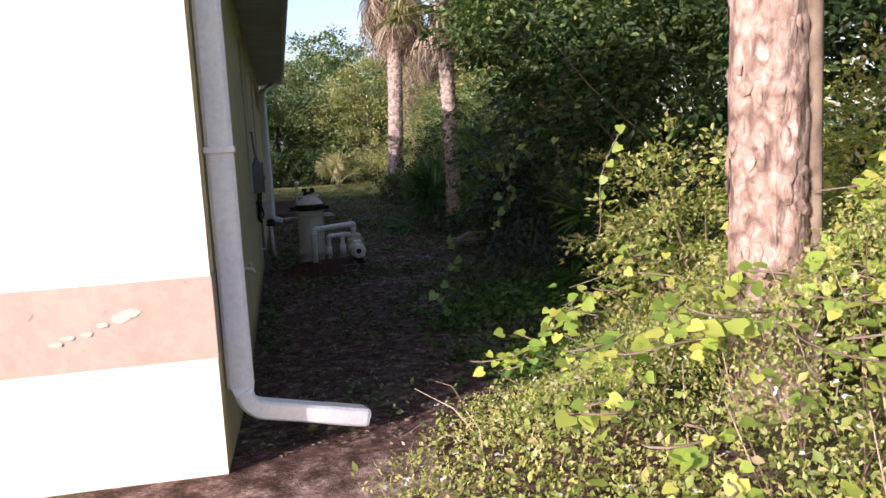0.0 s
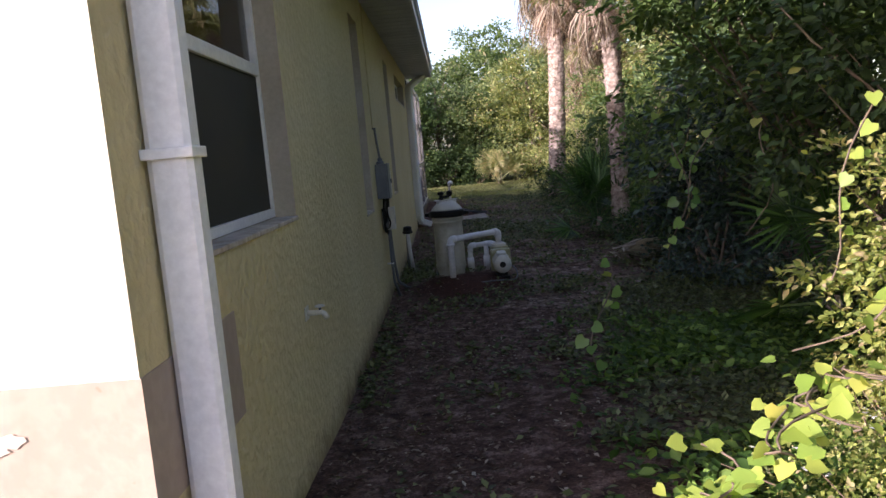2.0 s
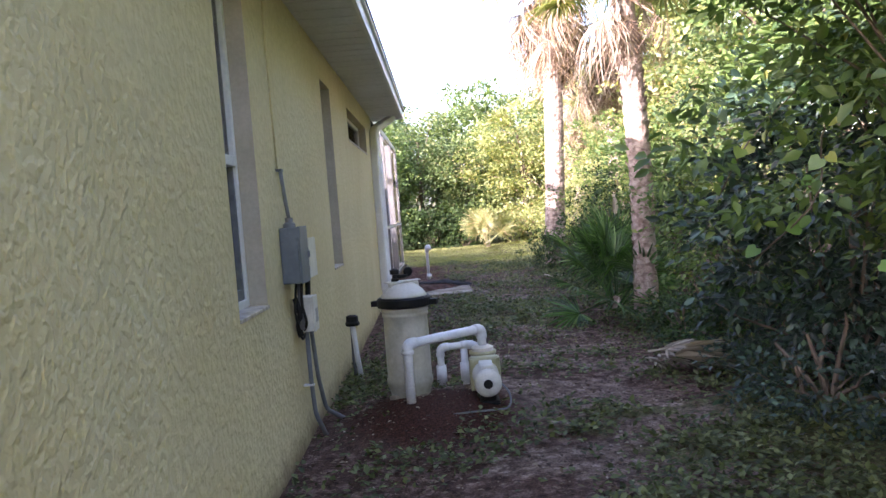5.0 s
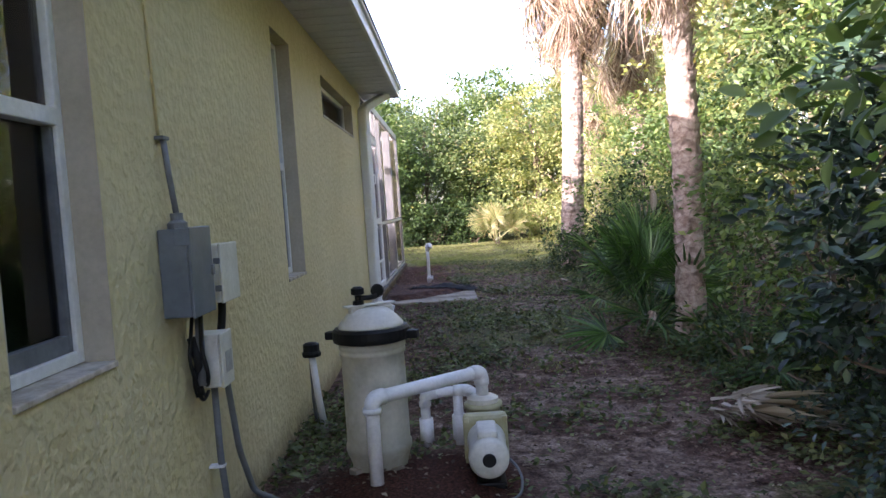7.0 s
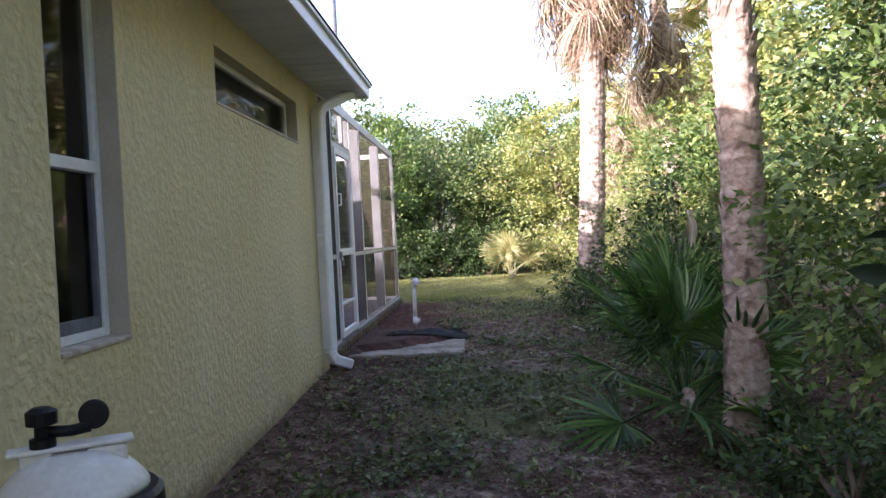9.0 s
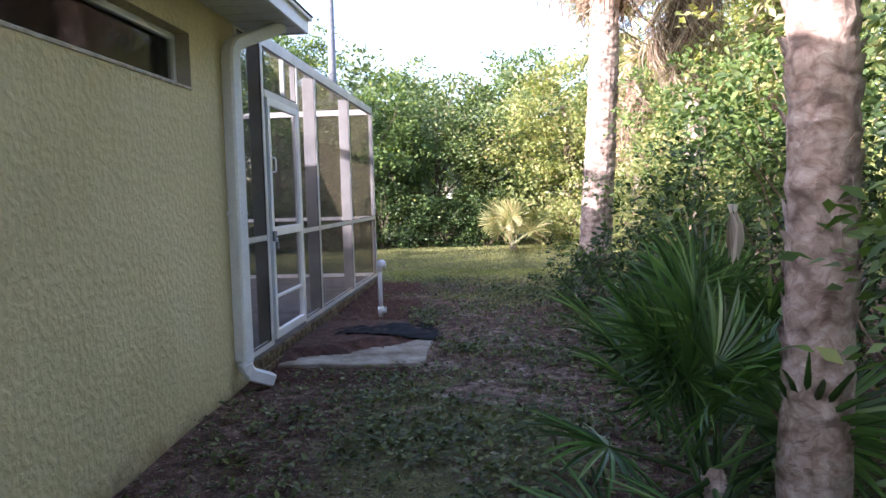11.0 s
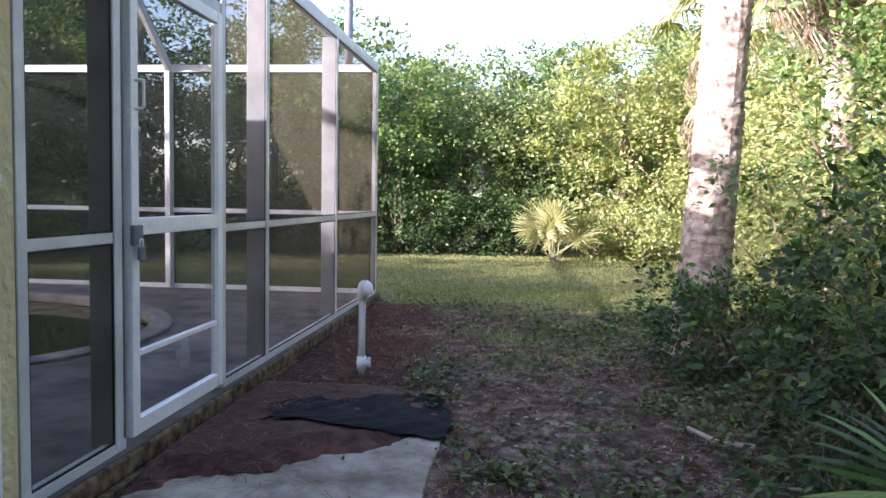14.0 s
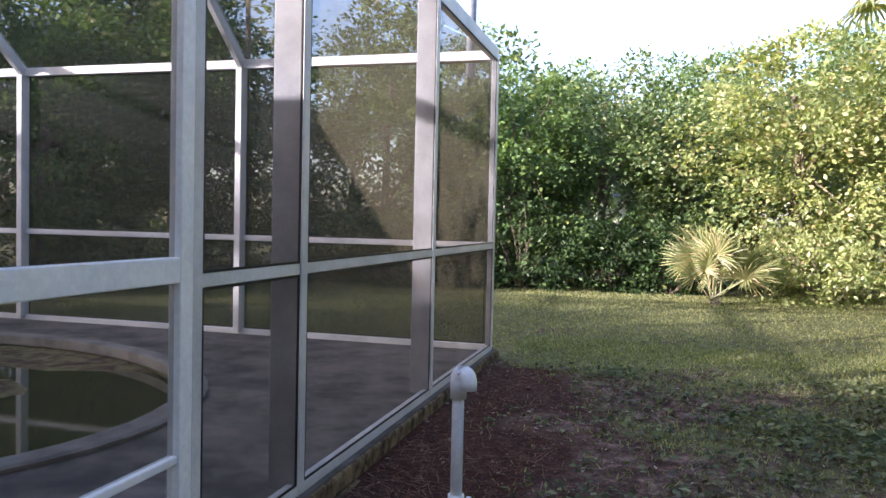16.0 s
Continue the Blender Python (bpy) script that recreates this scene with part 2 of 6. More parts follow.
M_CONC = plain("concrete_pale", (0.17, 0.13, 0.095), (0.43, 0.38, 0.31), 0.9, 0, 4, 30, 0.7, 0.005, 0.3)
M_CURB = plain("curb_stained", (0.035, 0.020, 0.013), (0.21, 0.155, 0.085), 0.9, 0, 14, 40, 0.7, 0.008, 0.2)
M_DECK = plain("deck_concrete", (0.030, 0.026, 0.023), (0.145, 0.124, 0.108), 0.75, 0, 3.2, 25, 0.4, 0.003)
M_COPING = plain("pool_coping", (0.11, 0.10, 0.09), (0.22, 0.205, 0.18), 0.7, 0, 4, 50, 0.2)
M_POOLWALL = plain("pool_wall_algae", (0.05, 0.06, 0.025), (0.10, 0.11, 0.045), 0.7)
M_MAT = plain("black_fabric", (0.006, 0.006, 0.008), (0.016, 0.017, 0.021), 0.85, 0, 9, 120, 0.5, 0.004, 0.15)

M_STRAW = plain("pine_straw", (0.045, 0.018, 0.012), (0.12, 0.050, 0.034), 0.9, 0, 12, 140, 0.5)
M_GROUND = ground_mat()
M_PINE = bark("pine_bark", (0.20, 0.13, 0.10), (0.36, 0.27, 0.22), (0.54, 0.47, 0.42), (20, 20, 12), 0.9, 0.016)
M_PALMBARK = bark("palm_bark", (0.20, 0.14, 0.11), (0.38, 0.31, 0.26), (0.56, 0.50, 0.44), (13, 13, 17), 0.8, 0.012)
M_TWIG = plain("twig_bark", (0.10, 0.075, 0.05), (0.22, 0.17, 0.12), 0.9, 0, 8, 60)
M_DEADLEAF = foliage("dead_frond", [(0.0, (0.12, 0.075, 0.055)), (0.5, (0.31, 0.22, 0.175)), (1.0, (0.52, 0.45, 0.39))], 0.2, 0.8)
# next two leaf tones carry sun and deep shade in their colours
M_LEAF_SUN = foliage("leaf_sunlit_tone", [(0.0, (0.15, 0.20, 0.05)), (0.35, (0.25, 0.31, 0.08)), (0.65, (0.35, 0.39, 0.11)), (0.85, (0.44, 0.41, 0.16)), (1.0, (0.46, 0.36, 0.24))], 0.4)
M_LEAF_DARK = foliage("leaf_dark_shaded", [(0.0, (0.018, 0.036, 0.014)), (0.55, (0.038, 0.068, 0.024)), (0.9, (0.07, 0.12, 0.04)), (0.98, (0.12, 0.19, 0.06)), (1.0, (0.30, 0.28, 0.08))], 0.25, 0.5, 0.25)
M_LEAF_BLUE = foliage("leaf_glossy", [(0.0, (0.012, 0.026, 0.020)), (0.5, (0.025, 0.050, 0.036)), (0.9, (0.06, 0.11, 0.075)), (1.0, (0.12, 0.20, 0.13))], 0.15, 0.32, 0.35)
M_LEAF_FAR = foliage("leaf_hedge", [(0.0, (0.062, 0.100, 0.036)), (0.5, (0.115, 0.165, 0.062)), (0.93, (0.18, 0.235, 0.095)), (1.0, (0.30, 0.26, 0.14))], 0.32)
# pale yellow-green leaves: low sun and haze put into the colour
M_LEAF_YEL = foliage("leaf_sunlit_yellow", [(0.0, (0.15, 0.19, 0.065)), (0.5, (0.26, 0.295, 0.11)), (0.9, (0.37, 0.37, 0.16)), (1.0, (0.42, 0.28, 0.18))], 0.35)
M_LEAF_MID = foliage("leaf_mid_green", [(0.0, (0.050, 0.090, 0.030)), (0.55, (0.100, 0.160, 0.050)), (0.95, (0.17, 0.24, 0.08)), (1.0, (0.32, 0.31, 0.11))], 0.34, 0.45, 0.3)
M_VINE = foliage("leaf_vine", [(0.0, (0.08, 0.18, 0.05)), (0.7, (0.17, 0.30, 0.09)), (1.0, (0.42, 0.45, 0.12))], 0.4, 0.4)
# brighter copy of the vine leaf, with the sunlight put into its colour
M_VINE_SUN = foliage("leaf_vine_sunlit_tone", [(0.0, (0.20, 0.33, 0.06)), (0.6, (0.36, 0.46, 0.09)), (1.0, (0.58, 0.56, 0.14))], 0.45, 0.5)
M_FROND = foliage("leaf_palmetto", [(0.0, (0.025, 0.060, 0.018)), (0.55, (0.050, 0.115, 0.030)), (0.9, (0.10, 0.21, 0.055)), (1.0, (0.24, 0.34, 0.14))], 0.28, 0.36, 0.4)
M_FROND_PALE = foliage("leaf_fan_pale", [(0.0, (0.16, 0.18, 0.07)), (0.6, (0.28, 0.29, 0.12)), (1.0, (0.42, 0.32, 0.20))], 0.3, 0.5)
M_GREYFROND = foliage("grey_dry_frond", [(0.0, (0.24, 0.20, 0.17)), (0.6, (0.40, 0.35, 0.31)), (1.0, (0.55, 0.50, 0.46))], 0.15, 0.85, 0.2)
M_NEEDLE = foliage("pine_needle", [(0.0, (0.022, 0.009, 0.006)), (0.5, (0.095, 0.040, 0.026)), (0.9, (0.21, 0.105, 0.065)), (1.0, (0.36, 0.26, 0.19))], 0.1, 0.7, 0.2)
M_FRESH = foliage("leaf_fresh", [(0.0, (0.03, 0.07, 0.015)), (0.6, (0.08, 0.16, 0.03)), (1.0, (0.22, 0.34, 0.08))], 0.35, 0.5, 0.3)
M_WEED = foliage("leaf_ground_weed", [(0.0, (0.038, 0.046, 0.019)), (0.55, (0.100, 0.125, 0.050)), (0.93, (0.19, 0.215, 0.095)), (1.0, (0.28, 0.30, 0.17))], 0.25, 0.55, 0.3)
M_GRASS = foliage("grass_blade", [(0.0, (0.11, 0.135, 0.045)), (0.5, (0.21, 0.235, 0.085)), (1.0, (0.40, 0.38, 0.19))], 0.4, 0.5)
M_FLOWER = plain("petal_white", (0.75, 0.75, 0.72), (0.85, 0.85, 0.82), 0.6)
M_LITTER = foliage("leaf_litter", [(0.0, (0.04, 0.022, 0.016)), (0.5, (0.13, 0.08, 0.06)), (0.93, (0.26, 0.19, 0.15)), (1.0, (0.46, 0.40, 0.35))], 0.1, 0.8)


def water_mat():
    m, nt, b = mat_base("pool_water")
    b.inputs["Base Color"].default_value = (0.03, 0.035, 0.012, 1)
    b.inputs["Roughness"].default_value = 0.04
    b.inputs["IOR"].default_value = 1.33
    _bump(nt, b, _noise(nt, 3, 3), 0.05, 0.01)
    return m


M_WATER = water_mat()
NRM = np.random.default_rng(7)


# ---- building helpers ----
def link_bm(name, bm, material, parent=None, label=""):
    me = bpy.data.meshes.new(name)
    bm.normal_update()
    bm.to_mesh(me)
    bm.free()
    me.materials.append(material)
    ob = new(name, me)
    if parent is not None:
        ob.parent = parent
    if label:
        ob["label"] = label
    return ob


part = link_bm


def empty(name, at=(0, 0, 0)):
    ob = new(name)
    ob.location = at
    return ob


def add_box(bm, a, b, bevel=0.0, m=None):
    r = bmesh.ops.create_cube(bm, size=1.0)
    vs = r["verts"]
    for v in vs:
        v.co = Vector([a[i] + (v.co[i] + 0.5) * (b[i] - a[i]) for i in range(3)])
    if bevel:
        es = list({e for v in vs for e in v.link_edges})
        g = bmesh.ops.bevel(bm, geom=es, offset=bevel, segments=2, affect="EDGES", profile=0.5)
        vs = list({v for f in g["faces"] for v in f.verts} | {v for v in vs if v.is_valid})
    if m is not None:
        for v in vs:
            v.co = m @ v.co
    return vs


def box_part(name, a, b, material, parent=None, label="", bevel=0.004):
    bm = bmesh.new()
    add_box(bm, a, b, bevel)
    return part(name, bm, material, parent, label)


def add_tube(bm, pts, radii, sides=10, cap=True, squash=None, wob=0.0):
    """A tube through pts with the radii given; squash: (width, depth) factors for a rounded rectangle."""
    pts = [Vector(p) for p in pts]
    if not isinstance(radii, (list, tuple)):
        radii = [radii] * len(pts)
    up = Vector((0, 0, 1))
    rings = []
    prev_side = None
    for i, p in enumerate(pts):
        d = (pts[min(i + 1, len(pts) - 1)] - pts[max(i - 1, 0)]).normalized()
        side = d.cross(up)
        if side.length < 0.05:
            side = d.cross(Vector((0, 1, 0))) if prev_side is None else prev_side - d * prev_side.dot(d)
        side.normalize()
        if prev_side is not None and side.dot(prev_side) < 0:
            side = -side
        prev_side = side
        other = d.cross(side).normalized()
        ring = []
        for k in range(sides):
            a = 2 * math.pi * (k + (0.5 if squash else 0)) / sides
            ca, sa = math.cos(a), math.sin(a)
            if squash:
                ca, sa = squash[0] * math.copysign(abs(ca) ** 0.35, ca), squash[1] * math.copysign(abs(sa) ** 0.35, sa)
            rr = radii[i] * (1 + (random.uniform(-wob, wob) if wob else 0))
            ring.append(bm.verts.new(p + side * (ca * rr) + other * (sa * rr)))
        rings.append(ring)
    for a, b in zip(rings, rings[1:]):
        for k in range(sides):
            bm.faces.new((a[k], a[(k + 1) % sides], b[(k + 1) % sides], b[k]))
    if cap:
        bm.faces.new(rings[0][::-1])
        bm.faces.new(rings[-1])
    return rings


def smooth(ob):
    for p in ob.data.polygons:
        p.use_smooth = True
    return ob


def tube_part(name, pts, radii, material, parent=None, label="", sides=12, **kw):
    bm = bmesh.new()
    add_tube(bm, pts, radii, sides, **kw)
    return smooth(part(name, bm, material, parent, label))


def bend(pts, r=0.05, n=5):
    """Rounds the corners of a polyline."""
    pts = [Vector(p) for p in pts]
    out = [pts[0]]
    for a, b, c in zip(pts, pts[1:], pts[2:]):
        u, v = (a - b).normalized(), (c - b).normalized()
        p0, p1 = b + u * r, b + v * r
        for k in range(n + 1):
            s = k / n
            out.append(p0 * (1 - s) ** 2 + b * 2 * s * (1 - s) + p1 * s * s)
    out.append(pts[-1])
    return out


def lathe(bm, profile, centre, sides=32):
    rings = []
    for r, z in profile:
        rings.append([bm.verts.new((centre[0] + r * math.cos(2 * math.pi * k / sides), centre[1] + r * math.sin(2 * math.pi * k / sides), centre[2] + z)) for k in range(sides)])
    for a, b in zip(rings, rings[1:]):
        for k in range(sides):
            bm.faces.new((a[k], a[(k + 1) % sides], b[(k + 1) % sides], b[k]))
    bm.faces.new(rings[0][::-1])
    bm.faces.new(rings[-1])


def mesh_from(name, verts, faces, material, parent=None, label=""):
    """Fast mesh from arrays: faces is an (n, k) array."""
    me = bpy.data.meshes.new(name)
    verts, faces = np.asarray(verts, dtype=np.float32), np.asarray(faces, dtype=np.int32)
    me.vertices.add(len(verts))
    me.vertices.foreach_set("co", verts.ravel())
    me.loops.add(faces.size)
    me.loops.foreach_set("vertex_index", faces.ravel())
    me.polygons.add(len(faces))
    me.polygons.foreach_set("loop_start", np.arange(0, faces.size, faces.shape[1], dtype=np.int32))
    me.update(calc_edges=True)
    me.materials.append(material)
    ob = new(name, me)
    if parent is not None:
        ob.parent = parent
    if label:
        ob["label"] = label
    return ob


def unit(v):
    return v / np.maximum(np.linalg.norm(v, axis=-1, keepdims=True), 1e-9)


LEAF = np.array([(0, 0, 0), (0.5, 0.38, 0.10), (0.36, 0.72, 0.08), (0, 1, -0.06), (-0.36, 0.72, 0.08), (-0.5, 0.38, 0.10)])
LEAF_F = np.array([(0, 1, 2, 3), (0, 3, 4, 5)])
LEAF_S = np.array([(0, 0, 0), (0.5, 0.45, 0.08), (0, 1, -0.05), (-0.5, 0.45, 0.08)])
LEAF_SF = np.array([(0, 1, 2), (0, 2, 3)])
HEART = np.array([(0, 0.12, 0), (0.3, 0, 0.04), (0.52, 0.28, 0.06), (0.36, 0.65, 0.03), (0, 1.0, -0.06), (-0.36, 0.65, 0.03), (-0.52, 0.28, 0.06), (-0.3, 0, 0.04)])
HEART_F = np.array([(0, 1, 2, 3), (0, 3, 4, 4), (0, 4, 5, 5), (0, 5, 6, 7)])


def leaf_arrays(pos, along, up, length, width, shape="leaf"):
    """Leaves at pos, pointing along, with their faces up: verts and faces."""
    base, faces = {"leaf": (LEAF, LEAF_F), "small": (LEAF_S, LEAF_SF), "heart": (HEART, None)}[shape]
    if shape == "heart":
        faces = np.array([(0, 1, 2), (0, 2, 3), (0, 3, 4), (0, 4, 5), (0, 5, 6), (0, 6, 7)])
    along = unit(along)
    side = unit(np.cross(along, up))
    nor = np.cross(side, along)
    n, k = len(pos), len(base)
    w, l = np.broadcast_to(width, n)[:, None], np.broadcast_to(length, n)[:, None]
    v = (pos[:, None, :] + side[:, None, :] * (base[None, :, 0:1] * w[:, None, :])
         + along[:, None, :] * (base[None, :, 1:2] * l[:, None, :]) + nor[:, None, :] * (base[None, :, 2:3] * l[:, None, :]))
    f = faces[None] + (np.arange(n) * k)[:, None, None]
    return v.reshape(-1, 3), f.reshape(-1, faces.shape[1])


def crown_points(rng, centre, radii, clusters, per, spread, shell=0.55):
    """Clusters of leaf places in a lumpy ellipsoid; returns places and outward ways."""
    d = unit(rng.normal(size=(clusters, 3)))
    r = shell + (1 - shell) * rng.random((clusters, 1)) ** 0.6
    lump = 1 + 0.26 * np.sin(d[:, :1] * 5 + centre[0]) * np.cos(d[:, 1:2] * 6 + centre[1]) + 0.12 * np.sin(d[:, 2:3] * 9 + centre[1]) + 0.13 * rng.normal(size=(clusters, 1))
    c = np.array(centre) + d * r * lump * np.array(radii)
    q = rng.normal(size=(clusters * per, 3)) * [1.0, 1.0, 0.42]
    p = np.repeat(c, per, 0) + q * spread * np.repeat(rng.uniform(0.7, 1.35, (clusters, 1)), per, 0)
    p[:, 2] -= spread * 0.22 * (q[:, 0] ** 2 + q[:, 1] ** 2)
    out = unit(np.repeat(d, per, 0) * 0.45 + q * [0.55, 0.55, 0.3] + rng.normal(size=(clusters * per, 3)) * 0.5 + np.array([0, 0, -0.12]))
    return c, p, out


def leafy(name, seed, centre, radii, clusters, per, spread, size, material, parent, shape="small", ratio=0.5, floor=None, label="", shell=0.55, gap=None):
    rng = np.random.default_rng(seed)
    c, p, out = crown_points(rng, centre, radii, clusters, per, spread, shell)
    if gap is not None:
        wx, wy, wz = p[:, 0] + gap[0], p[:, 1] + gap[1], p[:, 2]
        inside = ((wx - 1.4 + (wy - 10) * 0.053) / 0.62) ** 2 + ((wz - 1.60) / 0.62) ** 2 < 0.55 + 0.45 * lumps(wx, wz, 7)
        keep = ~inside | (rng.random(len(p)) < 0.10)
        p, out = p[keep], out[keep]
    if floor is not None:
        keep = p[:, 2] > floor
        p, out = p[keep], out[keep]
    n = len(p)
    up = unit(rng.normal(size=(n, 3)) * 0.6 + np.array([-0.25, -0.25, 1.0]))
    ln = size * rng.uniform(0.6, 1.25, n)
    v, f = leaf_arrays(p, out, up, ln, ln * ratio, shape)
    return c, mesh_from(name, v, f, material, parent, label)


def twigs(bm, rng, root, tips, r0, sides=5):
    root = Vector(root)
    for t in tips:
        t = Vector(t)
        mid = root.lerp(t, 0.5) + Vector(rng.normal(size=3) * 0.08) + Vector((0, 0, 0.08))
        q = root.lerp(mid, 0.5) + Vector(rng.normal(size=3) * 0.03)
        q2 = mid.lerp(t, 0.5) + Vector(rng.normal(size=3) * 0.04)
        add_tube(bm, [root, q, mid, q2, t], [r0, r0 * 0.8, r0 * 0.6, r0 * 0.4, r0 * 0.15], sides)


def shrub(seed, centre, radii, clusters, per, spread, size, material, label, name="shrub", shape="small", ratio=0.5, base=None, category="shrub", ntw=14, r0=0.018, shell=0.5, group=""):
    gz = ground_z(centre[0], centre[1]) if base is None else ground_z(base[0], base[1])
    root = (centre[0], centre[1], gz) if base is None else (base[0], base[1], gz)
    ob = empty(name, root)
    rng = np.random.default_rng(seed + 500)
    rel = tuple(centre[i] - root[i] for i in range(3))
    c, fo = leafy("foliage", seed, rel, radii, clusters, per, spread, size, material, ob, shape, ratio, floor=-0.02, shell=shell)
    pick = c[rng.choice(len(c), min(ntw, len(c)), replace=False)]
    for p in pick:
        if p[2] > 0.05:
            bm = bmesh.new()
            twigs(bm, rng, (0, 0, -0.03), [p], r0)
            part("stem", bm, M_TWIG, ob)
    return tagged(ob, label, category, group)


def tree(seed, base, height, trunk_r, centre, radii, clusters, per, spread, size, material, label, limbs=9, lean=(0, 0), shape="small", group="", category="tree", gap=False):
    gz = ground_z(base[0], base[1])
    ob = empty("tree", (base[0], base[1], gz))
    rng = np.random.default_rng(seed + 900)
    rel = (centre[0] - base[0], centre[1] - base[1], centre[2] - gz)
    c, fo = leafy("crown", seed, rel, radii, clusters, per, spread, size, material, ob, shape, 0.6, floor=0.0, gap=base if gap else None)
    bm = bmesh.new()
    top = Vector((lean[0], lean[1], height))
    n = 7
    pts = [Vector((top.x * s * s + rng.normal() * 0.04, top.y * s * s + rng.normal() * 0.04, -0.1 + (height + 0.1) * s)) for s in np.linspace(0, 1, n)]
    add_tube(bm, pts, [trunk_r * (1.25 if i == 0 else 1 - 0.6 * i / n) for i in range(n)], 10)
    part("trunk", bm, M_TWIG, ob)
    pick = c[rng.choice(len(c), min(limbs * 2, len(c)), replace=False)]
    for i, t in enumerate(pick):
        s = rng.uniform(0.35, 0.95)
        k = int(s * (n - 1))
        bm = bmesh.new()
        twigs(bm, rng, pts[k], [t], trunk_r * 0.33)
        part("limb", bm, M_TWIG, ob)
    return tagged(ob, label, category, group)


# ---- ground ----
def _gz(x, y):
    z = np.interp(y, [-6, 0.5, 2.0, 3.2, 5.0, 8.0, 10.5, 13.5, 16.0, 20.0, 26.0, 80.0], [0.14, 0.12, 0.08, -0.03, -0.12, -0.10, -0.10, -0.01, 0.04, 0.08, 0.11, 0.3])
    z = z + 0.12 * np.exp(-(((x - 0.75) / 0.5) ** 2 + ((y - 8.15) / 0.6) ** 2) ** 1.5)
    z = z + np.clip(x - 2.6, 0, 3) * 0.03
    z = z + 0.012 * np.sin(x * 3.1 + 1.3 * np.sin(y * 1.7)) * np.cos(y * 2.3 + x)
    return z


def ground_z(x, y):
    return float(_gz(np.float64(x), np.float64(y)))


def lumps(x, y, s):
    return 0.5 + 0.25 * (np.sin(x * s + 2.1 * np.sin(y * s * 0.7)) + np.cos(y * s * 1.1 + 1.7 * np.sin(x * s * 0.9)))


def cover(x, y):
    """Shares of grass, sand and straw on the ground at a place."""
    wob = 0.5 * (lumps(x, y, 1.9) - 0.5) + 0.4 * (lumps(x + 7, y, 4.3) - 0.5)
    grass = np.clip((y - 17.6 + wob * 6 + np.clip(x - 1.2, -1, 1) * 0.8) / 4.5, 0, 1)
    grass = np.maximum(grass, np.clip((x - 1.35 + wob) * 1.5, 0, 1) * (y < 8.2) * 0.75)
    grass = np.maximum(grass, np.clip(1 - np.hypot((x - 1.6) / 1.2, (y - 12.6) / 2.6), 0, 1) * 0.9)
    grass = np.where(x < -0.5, np.where(y > 20.5, 1.0, 0.4), grass)
    sand = np.maximum(np.clip(1.15 - np.hypot((x - 1.78) / 0.33, (y - 15.45) / 0.55), 0, 1), np.clip(1.1 - np.hypot((x - 1.42) / 0.3, (y - 16.85) / 0.5), 0, 1))
    sand = np.maximum(sand, 0.95 * np.clip(1.5 - np.hypot((x - 1.75) / 0.75, (y - 8.6) / 3.2), 0, 1) * np.clip((lumps(x * 1.3, y * 2.2, 3.0) - 0.30) * 3, 0, 1))
    sand = np.maximum(sand, 0.8 * np.clip(1.3 - np.hypot((x - 1.8) / 0.8, (y - 14.0) / 1.6), 0, 1) * np.clip((lumps(x * 1.2 + 2, y * 2.0, 3.0) - 0.38) * 3, 0, 1))
    sand = np.maximum(sand, 0.8 * np.clip(1.2 - np.hypot((x - 0.5) / 0.6, (y - 1.5) / 0.8), 0, 1))
    straw = np.clip((1.05 - x + wob * 1.3) * 1.6, 0, 1) * (x > -0.4) * np.clip((y - 13.6) / 0.8, 0, 1) * np.clip((20.2 - y) / 0.8, 0, 1)
    straw = np.maximum(straw, np.clip(1.2 - np.hypot((x - 0.75) / 0.75, (y - 8.1) / 0.9), 0, 1) * 0.8)
    return grass, np.clip(sand, 0, 1), np.clip(straw, 0, 1)


def ground():
    xs = np.concatenate([[-600, -200, -80, -40, -25, -15, -8, -5, -3, -1.5], np.arange(-0.6, 5.01, 0.09), [5.6, 6.5, 8, 11, 16, 25, 40, 80, 200, 600]])
    ys = np.concatenate([[-600, -200, -80, -30, -15, -8, -5, -3.5, -2.5], np.arange(-2.0, 27.01, 0.12), [28, 30, 33, 38, 45, 60, 90, 200, 600]])
    X, Y = np.meshgrid(xs, ys)
    Z = _gz(X, Y)
    verts = np.stack([X, Y, Z], -1).reshape(-1, 3)
    nx, ny = len(xs), len(ys)
    i = (np.arange(ny - 1)[:, None] * nx + np.arange(nx - 1)[None, :]).ravel()
    faces = np.stack([i, i + 1, i + nx + 1, i + nx], 1)
    ob = mesh_from("ground", verts, faces, M_GROUND)
    g, s, t = cover(verts[:, 0], verts[:, 1])
    at = ob.data.color_attributes.new("cover", "FLOAT_COLOR", "POINT")
    at.data.foreach_set("color", np.stack([g, s, t, np.ones_like(g)], 1).astype(np.float32).ravel())
    smooth(ob)
    tagged(ob, "bare brown soil with thin weeds, sandy patches and mown grass further on", "ground", kind="structure")


ground()


# ---- the house ----
WT = 0.22
OPEN = [(2.61, 3.83, 1.03, 2.38), (6.48, 7.02, 0.82, 2.38), (9.44, 9.99, 0.83, 2.38), (11.23, 13.23, 2.04, 2.39)]
Y0, Y1, ZT = 2.07, 14.05, 2.63


